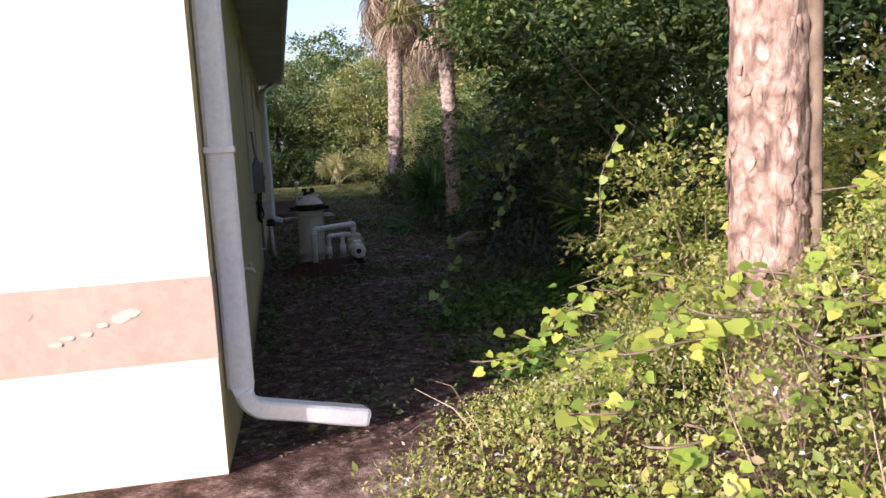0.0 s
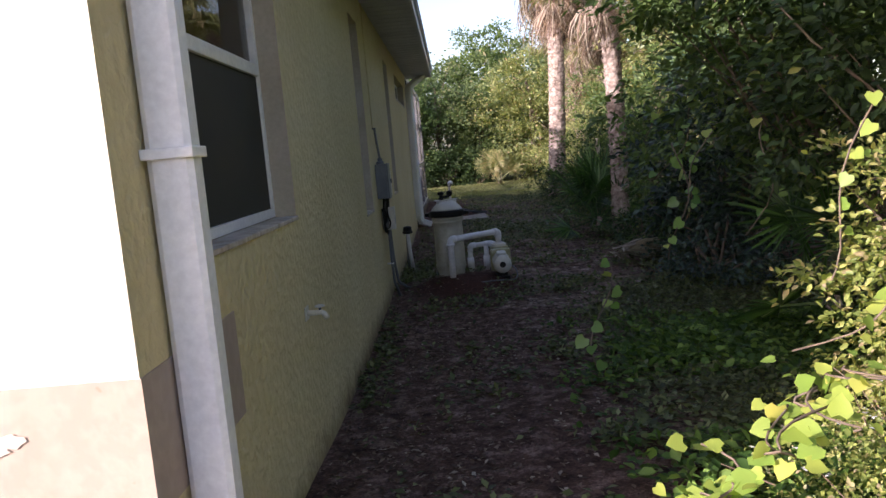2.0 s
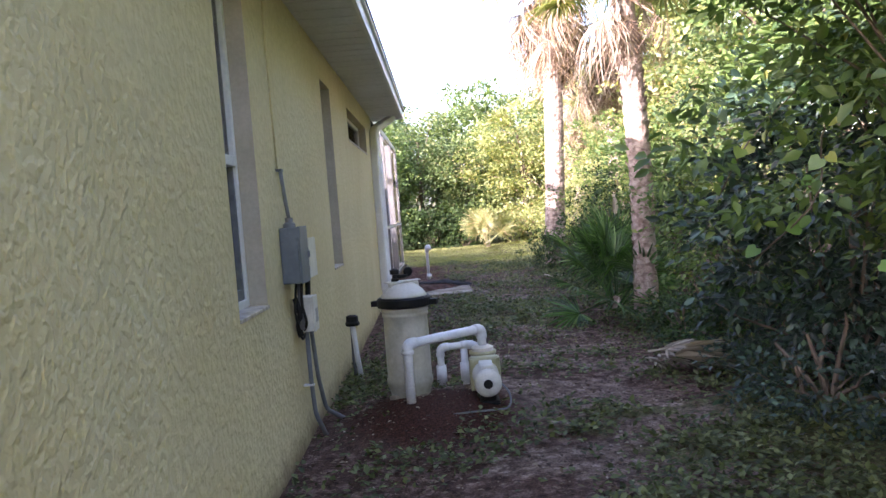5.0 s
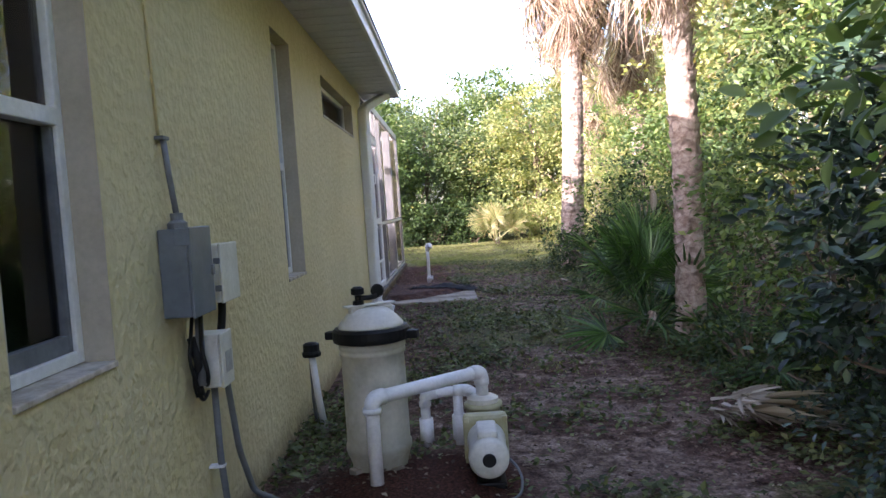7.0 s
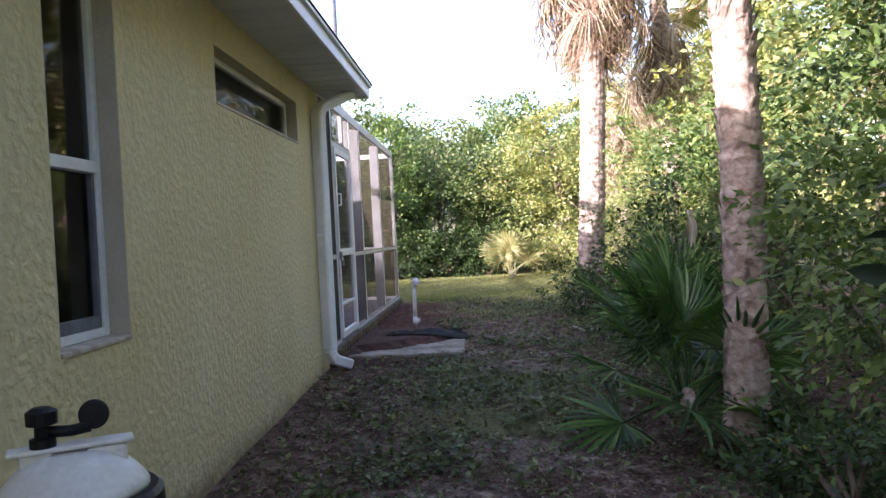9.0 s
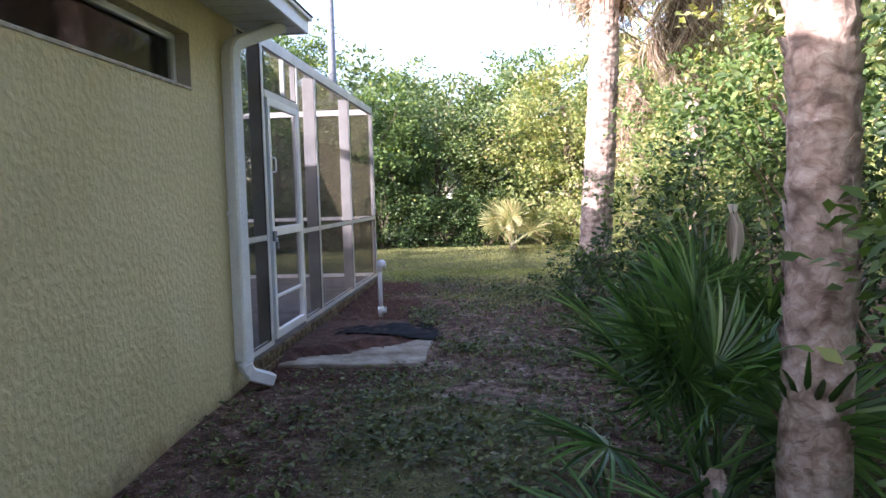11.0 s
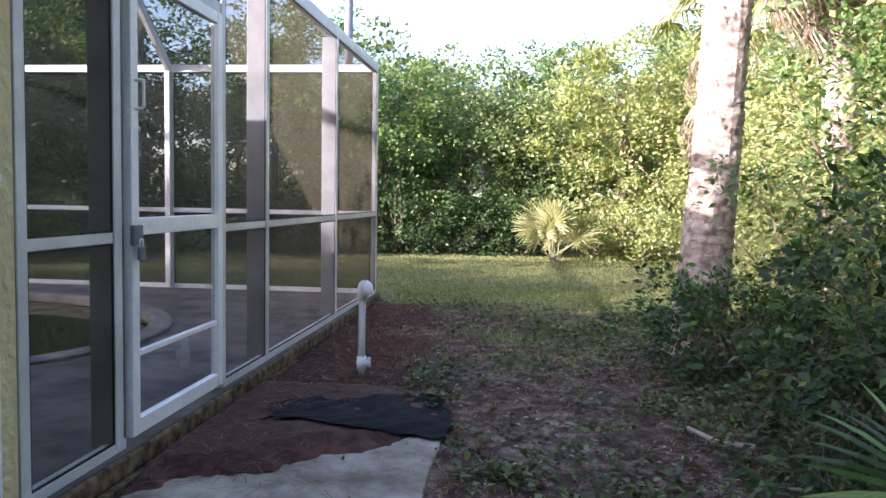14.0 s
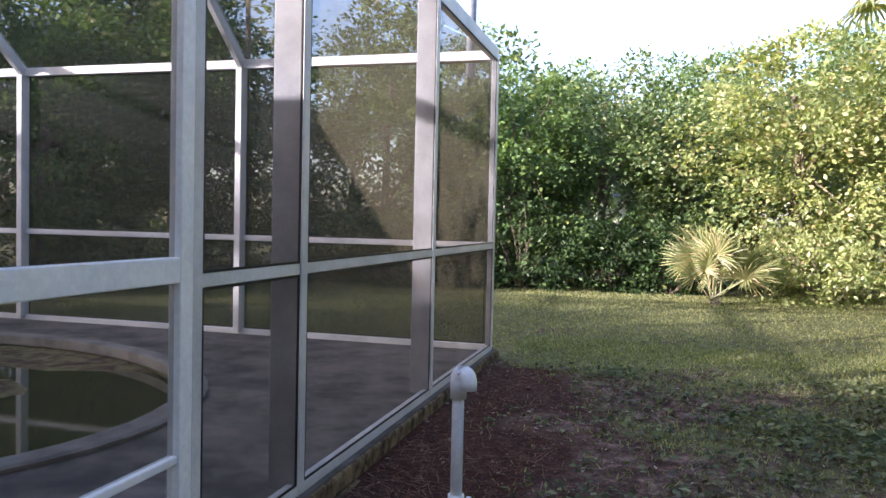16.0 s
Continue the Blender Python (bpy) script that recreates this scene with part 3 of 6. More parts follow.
def wall_mesh(name, y0, y1, z0, z1, openings, material):
    """An east wall between two planes with openings cut through it."""
    ys = sorted({y0, y1, *[o[0] for o in openings], *[o[1] for o in openings]})
    zs = sorted({z0, z1, *[o[2] for o in openings if z0 < o[2] < z1], *[o[3] for o in openings if z0 < o[3] < z1]})
    solid = {}
    for i in range(len(ys) - 1):
        for j in range(len(zs) - 1):
            cy, cz = (ys[i] + ys[i + 1]) / 2, (zs[j] + zs[j + 1]) / 2
            solid[i, j] = not any(o[0] < cy < o[1] and o[2] < cz < o[3] for o in openings)
    bm = bmesh.new()
    vs = {}

    def v(x, y, z):
        return vs.setdefault((x, y, z), bm.verts.new((x, y, z))) if (x, y, z) not in vs else vs[x, y, z]

    for (i, j), s in solid.items():
        if not s:
            continue
        a, b, c, d = ys[i], ys[i + 1], zs[j], zs[j + 1]
        bm.faces.new((v(0, a, c), v(0, b, c), v(0, b, d), v(0, a, d)))
        bm.faces.new((v(-WT, a, c), v(-WT, a, d), v(-WT, b, d), v(-WT, b, c)))
        for ni, nj, q in ((i - 1, j, ((a, c), (a, d))), (i + 1, j, ((b, d), (b, c))), (i, j - 1, ((b, c), (a, c))), (i, j + 1, ((a, d), (b, d)))):
            if not solid.get((ni, nj), False):
                (ya, za), (yb, zb) = q
                bm.faces.new((v(0, ya, za), v(0, yb, zb), v(-WT, yb, zb), v(-WT, ya, za)))
    return tagged(link_bm(name, bm, material), kind="structure")


def house():
    w = wall_mesh("wall_east", Y0, Y1, -0.35, ZT, OPEN, M_WALL)
    tagged(w, "olive cream stucco side wall of a house with four window openings", "wall")
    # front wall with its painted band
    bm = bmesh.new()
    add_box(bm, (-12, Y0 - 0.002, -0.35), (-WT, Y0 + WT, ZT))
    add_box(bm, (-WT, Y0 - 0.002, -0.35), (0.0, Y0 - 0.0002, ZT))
    tagged(link_bm("wall_south", bm, M_WALLF), "stucco front wall, coloured paler for the full sun", "wall", kind="structure")
    # corner skin of wall_south between the planes is part of wall_east's end
    for nm, a, b in (("trim", (-12, Y0 - 0.004, 0.535), (0.004, Y0 + 0.05, 0.848)), ("trim", (-0.05, Y0 + 0.05, 0.535), (0.004, 2.76, 0.848))):
        bm = bmesh.new()
        add_box(bm, a, b)
        tagged(link_bm(nm, bm, M_BAND), "brown painted stucco band with pale repair marks", "wall band", kind="structure")
    rng = random.Random(5)
    for k in range(6):
        cx, cz = -0.30 - 0.05 * k + rng.uniform(-0.02, 0.02), 0.73 - 0.018 * k + rng.uniform(-0.01, 0.01)
        bm = bmesh.new()
        n = 14
        ring = [bm.verts.new((cx + rng.uniform(0.6, 1) * (0.045 if k < 2 else 0.03) * math.cos(a), Y0 - 0.0075 - 0.0003 * k, cz + rng.uniform(0.6, 1) * (0.022 if k < 2 else 0.010) * math.sin(a))) for a in [2 * math.pi * i / n for i in range(n)]]
        bm.faces.new(ring)
        tagged(link_bm("trim", bm, M_FILLER), "pale filler smear on the brown band", "wall repair", kind="structure")
    for nm, a, b in (("wall_north", (-12, Y1 - WT, -0.35), (-WT, Y1, ZT)), ("wall_west", (-12.2, Y0, -0.35), (-12, Y1, ZT))):
        bm = bmesh.new()
        add_box(bm, a, b)
        tagged(link_bm(nm, bm, M_WALL), "cream stucco house wall", "wall", kind="structure")
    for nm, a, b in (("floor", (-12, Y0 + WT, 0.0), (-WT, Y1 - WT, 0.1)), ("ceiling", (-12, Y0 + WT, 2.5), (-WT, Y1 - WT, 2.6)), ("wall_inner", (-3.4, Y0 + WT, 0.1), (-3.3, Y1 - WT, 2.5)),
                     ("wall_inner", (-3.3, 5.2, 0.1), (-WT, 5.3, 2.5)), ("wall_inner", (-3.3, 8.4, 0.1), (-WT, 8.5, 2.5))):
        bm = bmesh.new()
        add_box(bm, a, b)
        tagged(link_bm(nm, bm, M_ROOM), "room surface behind the windows, coloured near black for lack of light", nm.split("_")[0], kind="structure")
    # soffit, fascia, gutter edge and roof
    x1, ya, yb, x0 = 0.45, 1.45, 14.47, -12.65
    bm = bmesh.new()
    add_box(bm, (x0, ya, ZT), (x1 - 0.02, yb - 0.02, ZT + 0.03))
    for k in range(60):
        y = ya + 0.2 + k * 0.2166
        if y < yb - 0.1:
            add_box(bm, (0.01, y, ZT - 0.004), (x1 - 0.03, y + 0.012, ZT + 0.001))
    tagged(link_bm("ceiling", bm, M_SOFFIT), "pale vinyl soffit under the roof overhang", "soffit", kind="structure")
    for a, b in (((x1 - 0.02, ya, ZT - 0.012), (x1 + 0.006, yb, ZT + 0.10)), ((x0, yb - 0.02, ZT - 0.012), (x1 - 0.02, yb + 0.006, ZT + 0.10)), ((x0, ya - 0.006, ZT - 0.012), (x1 - 0.02, ya + 0.02, ZT + 0.10))):
        bm = bmesh.new()
        add_box(bm, a, b, 0.004)
        tagged(link_bm("trim", bm, M_FASCIA), "white aluminium fascia board", "fascia", kind="structure")
    for a, b in (((x1 - 0.01, ya - 0.02, ZT + 0.09), (x1 + 0.03, yb + 0.03, ZT + 0.118)), ((x0, yb - 0.01, ZT + 0.09), (x1 - 0.01, yb + 0.03, ZT + 0.118))):
        bm = bmesh.new()
        add_box(bm, a, b, 0.003)
        tagged(link_bm("trim", bm, M_WHITE), "white metal drip edge", "drip edge", kind="structure")
    # hip roof in courses of shingles
    bm = bmesh.new()
    X0, X1, A, B, zb, pitch = x0 - 0.02, x1 + 0.04, ya - 0.04, yb + 0.04, ZT + 0.12, 0.31
    half = (B - A) / 2
    n = 40
    prev = None
    for k in range(n + 1):
        d = half * k / n
        z = zb + d * pitch
        ring = [(X1 - d, A + d, z), (X1 - d, B - d, z), (X0 + d, B - d, z), (X0 + d, A + d, z)]
        ring = [(min(max(x, X0), X1), y, zz) for x, y, zz in ring]
        low = [bm.verts.new(p) for p in ring]
        if prev:
            for q in range(4):
                bm.faces.new((prev[q], prev[(q + 1) % 4], low[(q + 1) % 4], low[q]))
        up = [bm.verts.new((p[0], p[1], p[2] + 0.007)) for p in ring]
        for q in range(4):
            bm.faces.new((low[q], low[(q + 1) % 4], up[(q + 1) % 4], up[q]))
        prev = up
    bmesh.ops.recalc_face_normals(bm, faces=bm.faces)
    tagged(link_bm("roof", bm, M_SHINGLE), "grey asphalt shingle hip roof", "roof", kind="structure")


house()


def window(o, name, sashes, label, dark_lower=True, shade=False):
    """A white vinyl window set back in its opening."""
    y0, y1, z0, z1 = o
    ob = empty(name, (-0.09, (y0 + y1) / 2, z0))
    cy = (y0 + y1) / 2
    hw, h, fw = (y1 - y0) / 2 - 0.003, z1 - z0 - 0.003, 0.038
    bm = bmesh.new()
    for a, b in (((-0.06, -hw, 0.02), (0.0, -hw + fw, h)), ((-0.06, hw - fw, 0.02), (0.0, hw, h)), ((-0.06, -hw + fw, 0.02), (0.0, hw - fw, 0.02 + fw)), ((-0.06, -hw + fw, h - fw), (0.0, hw - fw, h))):
        add_box(bm, a, b, 0.004)
    part("window_frame", bm, M_VINYL, ob)
    bottom, top = 0.02 + fw, h - fw
    if sashes == 2:
        mid = bottom + (top - bottom) * 0.46
        box_part("meeting_rail", (-0.05, -hw + fw + 0.001, mid - 0.02), (0.004, hw - fw - 0.001, mid + 0.03), M_VINYL, ob)
        bm = bmesh.new()
        for a, b in (((-0.045, -hw + fw + 0.001, bottom), (-0.012, -hw + fw + 0.022, mid - 0.022)), ((-0.045, hw - fw - 0.022, bottom), (-0.012, hw - fw - 0.001, mid - 0.022)), ((-0.045, -hw + fw + 0.023, bottom), (-0.012, hw - fw - 0.023, bottom + 0.05))):
            add_box(bm, a, b, 0.002)
        # white vinyl swapped for dark grey: the sash's shade is in its colour
        part("lower_sash", bm, M_VINYL if not dark_lower else M_CONDUIT, ob, "lower sash frame coloured grey to look shaded")
        g = box_part("pane", (-0.04, -hw + fw + 0.022, bottom + 0.051), (-0.036, hw - fw - 0.022, mid - 0.021), M_GLASS, ob, bevel=0)
        g2 = box_part("pane", (-0.03, -hw + fw + 0.001, mid + 0.031), (-0.026, hw - fw - 0.001, top - 0.001), M_GLASS, ob, bevel=0)
        if shade:
            box_part("shade", (-0.09, -hw + 0.01, mid + 0.0), (-0.086, hw - 0.01, top + 0.02), M_SHADE, ob, "tan roller shade, lowered halfway", bevel=0)
        if shade:
            box_part("insect_screen", (-0.011, -hw + fw + 0.003, bottom + 0.001), (-0.009, hw - fw - 0.003, mid - 0.021), M_WSCREEN, ob, "dusty added screen that darkens the pane's reflection", bevel=0)
    else:
        box_part("pane", (-0.04, -hw + fw + 0.001, bottom + 0.001), (-0.036, hw - fw - 0.001, top - 0.001), M_GLASS, ob, bevel=0)
        # screen added in front of the pane to dim the sky it reflects
        bm = bmesh.new()
        bm.faces.new([bm.verts.new((-0.02, y, z)) for y, z in ((-hw + fw, bottom), (hw - fw, bottom), (hw - fw, top), (-hw + fw, top))])
        part("insect_screen", bm, M_SCREEN, ob, "added screen that darkens the pane's reflection")
    tagged(ob, label, "window", kind="structure")
    # sill of worn plaster
    bm = bmesh.new()
    vs = add_box(bm, (-0.15, y0 + 0.002, z0 - 0.001), (0.008, y1 - 0.002, z0 + 0.018), 0.004)
    sill = tagged(link_bm("window_sill", bm, M_REVEAL), "pale worn plaster window sill", "window sill", kind="structure")
    bm = bmesh.new()
    for a, b in (((-0.15, y1 - 0.006, z0 + 0.019), (-0.001, y1 - 0.0015, z1 - 0.001)), ((-0.15, y0 + 0.0015, z0 + 0.019), (-0.001, y0 + 0.006, z1 - 0.001))):
        add_box(bm, a, b)
    tagged(link_bm("trim", bm, M_JAMB), "beige painted window reveal", "window reveal", kind="structure")


window(OPEN[0], "window_1", 2, "white vinyl single-hung window with a dark screened lower sash", shade=True)
window(OPEN[1], "window_2", 2, "narrow white vinyl single-hung window, dark inside")
window(OPEN[2], "window_3", 2, "narrow white vinyl single-hung window near the back corner, dark inside")
window(OPEN[3], "window_4", 1, "wide low transom window high under the soffit")


def downspout(name, pts, label, band=None, r=0.045):
    ob = empty(name, (pts[0][0], pts[0][1], min(p[2] for p in pts)))
    off = Vector(ob.location)
    rel = [Vector(p) - off for p in pts]
    bm = bmesh.new()
    add_tube(bm, bend(rel, 0.09, 6), r, 8, squash=(1.0, 0.72))
    tube = part("pipe", bm, M_WHITE, ob)
    bm = bmesh.new()
    add_tube(bm, [rel[-1] + (rel[-2] - rel[-1]).normalized() * 0.19, rel[-1] + (rel[-2] - rel[-1]).normalized() * 0.012], r + 0.003, 8, squash=(1.0, 0.72), cap=False)
    part("outlet_sleeve", bm, M_PVC, ob, "bright white outlet sleeve")
    return ob, off


d1, off = downspout("downspout", [(0.062, 2.265, 2.62), (0.062, 2.265, 0.27), (0.57, 2.43, 0.11)], "", r=0.054)
tagged(d1, "white aluminium downspout at the front corner with a long outlet elbow", "downspout")
d2, off = downspout("downspout", [(0.30, 14.20, 2.62), (0.065, 13.78, 2.42), (0.065, 13.78, 0.13), (0.22, 13.90, 0.05)], "", r=0.064)
tagged(d2, "white aluminium downspout at the back corner, kinked under the soffit", "downspout")
for d, zz in ((d1, (1.3,)), (d2, (1.25,))):
    for z in zz:
        x, y = d.location.x, d.location.y
        if d is d2:
            x, y = 0.065, 13.78
        bm = bmesh.new()
        add_box(bm, (0.002 - d.location.x, y - d.location.y - 0.05, z - d.location.z), (0.122 - d.location.x, y - d.location.y + 0.05, z + 0.025 - d.location.z), 0.003)
        part("strap", bm, M_WHITE, d)


# ---- services on the wall ----
def grey_box():
    ob = empty("electrical_box", (0.0, 7.525, 0.90))
    bm = bmesh.new()
    add_box(bm, (0.0, -0.115, 0.0), (0.10, 0.115, 0.31), 0.006)
    part("body", bm, M_GREYBOX, ob)
    bm = bmesh.new()
    add_box(bm, (0.101, -0.118, -0.004), (0.113, 0.118, 0.314), 0.004)
    add_box(bm, (0.06, -0.121, 0.25), (0.116, -0.1155, 0.31), 0.002)
    door = part("cover", bm, M_GREYBOX, ob)
    bm = bmesh.new()
    add_box(bm, (0.1135, 0.085, 0.13), (0.125, 0.105, 0.17), 0.003)
    part("latch", bm, M_CONDUIT, door)
    bm = bmesh.new()
    lathe(bm, [(0.001, 0.0), (0.035, 0.0), (0.035, 0.02), (0.022, 0.03), (0.022, 0.055), (0.001, 0.056)], (0.045, -0.03, 0.31), 16)
    part("hub", bm, M_CONDUIT, ob)
    tagged(ob, "grey metal electrical disconnect box on the stucco wall", "electrical box")
    tube = tube_part("conduit", [(0.045, 7.495, 1.262), (0.03, 7.495, 1.40), (0.022, 7.49, 1.53)], 0.011, M_CONDUIT)
    tagged(tube, "thin grey conduit rising from the grey box", "conduit")
    bm = bmesh.new()
    add_box(bm, (0.001, 7.46, 1.525), (0.034, 7.52, 1.538), 0.002)
    tagged(link_bm("conduit_clamp", bm, M_CONDUIT), "small metal clamp at the top of the conduit", "clamp")
    t2 = tube_part("cable", [(0.006, 7.49, 1.536), (0.005, 7.47, 2.05), (0.005, 7.48, 2.625)], 0.006, M_WALL)
    tagged(t2, "thin cable painted over in wall colour", "cable")


grey_box()


def white_box(name, y0, y1, z0, z1, d, label, latches=False, lab=False):
    ob = empty(name, (0.0, (y0 + y1) / 2, z0))
    hw, h = (y1 - y0) / 2, z1 - z0
    box_part("body", (0, -hw, 0), (d - 0.014, hw, h), M_WHITEBOX, ob, bevel=0.006)
    lid = box_part("cover", (d - 0.013, -hw - 0.003, -0.003), (d, hw + 0.003, h + 0.003), M_WHITEBOX, ob, bevel=0.005)
    if latches:
        for z in (0.25 * h, 0.72 * h):
            box_part("latch", (d - 0.03, -hw - 0.014, z - 0.012), (d - 0.004, -hw - 0.0035, z + 0.012), M_CONDUIT, ob, "dark metal latch", 0.002)
    if lab:
        box_part("label_plate", (d + 0.0005, -hw + 0.03, 0.05), (d + 0.002, hw - 0.02, 0.13), M_LABEL, lid, "grey unreadable label", 0)
    return tagged(ob, label, "utility box")


white_box("timer_box", 7.84, 8.07, 0.90, 1.135, 0.085, "white plastic timer box with two latches beside the grey box", latches=True)
white_box("junction_box", 7.66, 7.79, 0.595, 0.80, 0.115, "white plastic junction box with a grey label, above two conduits", lab=True)
for pts, r, m, lab in (
        ([(0.05, 7.62, 0.90), (0.05, 7.61, 0.78), (0.05, 7.60, 0.62)], 0.016, M_CONDUIT, "grey flexible conduit under the grey box"),
        ([(0.07, 7.585, 0.90), (0.055, 7.60, 0.76), (0.085, 7.575, 0.66), (0.05, 7.64, 0.60), (0.05, 7.68, 0.63)], 0.008, M_BLACK, "thin black cable hanging under the grey box"),
        ([(0.035, 7.60, 0.90), (0.02, 7.565, 0.72), (0.045, 7.60, 0.55), (0.05, 7.66, 0.585)], 0.007, M_BLACK, "thin black cable looped by the junction box"),
        ([(0.02, 7.61, 0.80), (0.05, 7.59, 0.70), (0.02, 7.62, 0.64), (0.04, 7.60, 0.58)], 0.018, M_BLACK, "black cable bundle looped behind the junction box"),
        ([(0.04, 7.95, 0.90), (0.04, 7.93, 0.82), (0.04, 7.88, 0.74)], 0.017, M_BLACK, "black conduit between two white boxes"),
        ([(0.045, 7.745, 0.595), (0.045, 7.75, 0.30), (0.05, 7.78, 0.08), (0.10, 7.95, -0.16)], 0.0135, M_CONDUIT, "grey conduit running down into the soil"),
        ([(0.04, 7.87, 0.70), (0.04, 7.93, 0.55), (0.045, 8.0, 0.25), (0.06, 8.12, 0.02), (0.22, 8.25, -0.12)], 0.0135, M_CONDUIT, "grey conduit curving down into the soil")):
    tagged(tube_part("conduit", bend(pts, 0.04, 4), r, m), lab, "conduit")
bm = bmesh.new()
add_box(bm, (0.001, 7.728, 0.26), (0.062, 7.768, 0.270), 0.002)
tagged(link_bm("conduit_clamp", bm, M_PVC), "white clamp round the conduit", "clamp")


def hose_bib():
    ob = empty("hose_tap", (0.0, 3.80, 0.62))
    tube_part("stub", [(-0.01, 0, 0), (0.05, 0, 0.0)], 0.012, M_WHITEBOX, ob, sides=10)
    tube_part("body", bend([(0.04, 0, 0), (0.075, 0, 0.0), (0.092, 0, -0.03)], 0.015, 4), 0.012, M_WHITEBOX, ob, sides=10)
    bm = bmesh.new()
    lathe(bm, [(0.001, 0), (0.020, 0.0), (0.022, 0.004), (0.018, 0.008), (0.001, 0.008)], (0.062, 0, 0.024), 12)
    part("handle", bm, M_WHITEBOX, ob)
    tube_part("stem", [(0.062, 0, 0.008), (0.062, 0, 0.026)], 0.006, M_CONDUIT, ob, sides=8)
    bm = bmesh.new()
    add_box(bm, (0.001, -0.04, -0.03), (0.006, 0.04, 0.03), 0.002)
    part("wall_plate", bm, M_WHITEBOX, ob)
    tagged(ob, "pale painted outdoor tap low on the wall", "tap")


hose_bib()
vent = empty("vent_pipe", (0.12, 9.47, -0.12))
tube_part("pipe", [(0.02, 0.03, 0.0), (0.0, -0.02, 0.25), (-0.01, -0.07, 0.50)], [0.022, 0.021, 0.021], M_PVC, vent)
tube_part("cable", [(-0.03, 0.06, 0.0), (-0.035, 0.02, 0.2), (-0.02, -0.06, 0.49)], 0.012, M_CONDUIT, vent)
bm = bmesh.new()
lathe(bm, [(0.02, 0), (0.055, 0.0), (0.06, 0.02), (0.05, 0.035), (0.05, 0.075), (0.03, 0.085), (0.001, 0.085)], (-0.01, -0.07, 0.49), 10)
part("cap", bm, M_BLACK, vent, "black ribbed cap")
tagged(vent, "leaning white pipe with a black cap by the wall", "vent pipe")


# ---- pool equipment ----
def filter_tank():
    cx, cy = 0.597, 8.42
    z0 = -0.035
    ob = empty("filter_tank", (cx, cy, z0))
    ob.scale = (0.93, 0.93, 1.03)
    bm = bmesh.new()
    lathe(bm, [(0.13, 0.0), (0.14, 0.02), (0.145, 0.06), (0.155, 0.09), (0.170, 0.125), (0.170, 0.15), (0.163, 0.16), (0.163, 0.5), (0.161, 0.565), (0.170, 0.57), (0.170, 0.585), (0.163, 0.59), (0.172, 0.60), (0.172, 0.625), (0.1, 0.626)], (0, 0, 0), 40)
    smooth(part("body", bm, M_TANK, ob))
    bm = bmesh.new()
    lathe(bm, [(0.176, 0.627), (0.196, 0.632), (0.2, 0.65), (0.199, 0.682), (0.186, 0.694), (0.169, 0.695)], (0, 0, 0), 40)
    for a in (0.4, 0.4 + math.pi):
        add_box(bm, (0.185, -0.028, 0.635), (0.25, 0.028, 0.672), 0.006, Matrix.Rotation(a + 2.5, 4, "Z"))
    ring = part("clamp_ring", bm, M_BLACK, ob, "black clamp ring")
    bm = bmesh.new()
    prof = [(0.168, 0.693), (0.168, 0.703), (0.160, 0.715), (0.143, 0.733), (0.118, 0.755), (0.092, 0.772), (0.065, 0.782), (0.001, 0.784)]
    lathe(bm, prof, (0, 0, 0), 36)
    smooth(part("dome", bm, M_DOME, ob, "pale domed lid"))
    bm = bmesh.new()
    add_box(bm, (-0.135, -0.032, 0.790), (0.135, 0.032, 0.799), 0.003, Matrix.Rotation(0.5, 4, "Z"))
    add_box(bm, (-0.11, -0.022, 0.762), (-0.04, 0.022, 0.789), 0.004, Matrix.Rotation(0.5, 4, "Z"))
    add_box(bm, (0.03, -0.03, 0.74), (0.12, 0.03, 0.789), 0.010, Matrix.Rotation(0.5, 4, "Z"))
    part("lid_plate", bm, M_DOME, ob)
    v = empty("relief_valve", (0, 0, 0.799))
    v.scale = (0.95, 0.95, 0.88)
    v.parent = ob
    bm = bmesh.new()
    lathe(bm, [(0.03, 0.0), (0.03, 0.02), (0.018, 0.025), (0.018, 0.05), (0.036, 0.055), (0.036, 0.085), (0.02, 0.095), (0.001, 0.095)], (-0.055, -0.03, 0.0), 14)
    part("valve_body", bm, M_BLACK, v, "black valve body")
    tube_part("valve_arm", [(-0.055, -0.03, 0.035), (0.0, 0.0, 0.03), (0.04, 0.02, 0.035)], 0.014, M_BLACK, v, "black valve arm")
    bm = bmesh.new()
    lathe(bm, [(0.001, -0.012), (0.03, -0.012), (0.036, -0.006), (0.036, 0.006), (0.03, 0.012), (0.001, 0.012)], (0, 0, 0), 20)
    for q in bm.verts:
        q.co = Matrix.Rotation(0.35, 3, "Z") @ Matrix.Rotation(radians(90), 3, "X") @ q.co + Vector((0.045, 0.03, 0.062))
    part("gauge", bm, M_BLACK, v, "black round pressure gauge")
    bm = bmesh.new()
    add_box(bm, (-0.15, -0.15, -0.05), (0.15, 0.15, 0.0), 0.012)
    for a in range(4):
        add_box(bm, (0.115, -0.035, -0.02), (0.175, 0.035, 0.055), 0.008, Matrix.Rotation(a * math.pi / 2 + 0.7, 4, "Z"))
    part("base_block", bm, M_CONC, ob, "dirty concrete foot")
    return tagged(ob, "stained beige pool filter tank with a black clamp ring", "pool filter")


filter_tank()


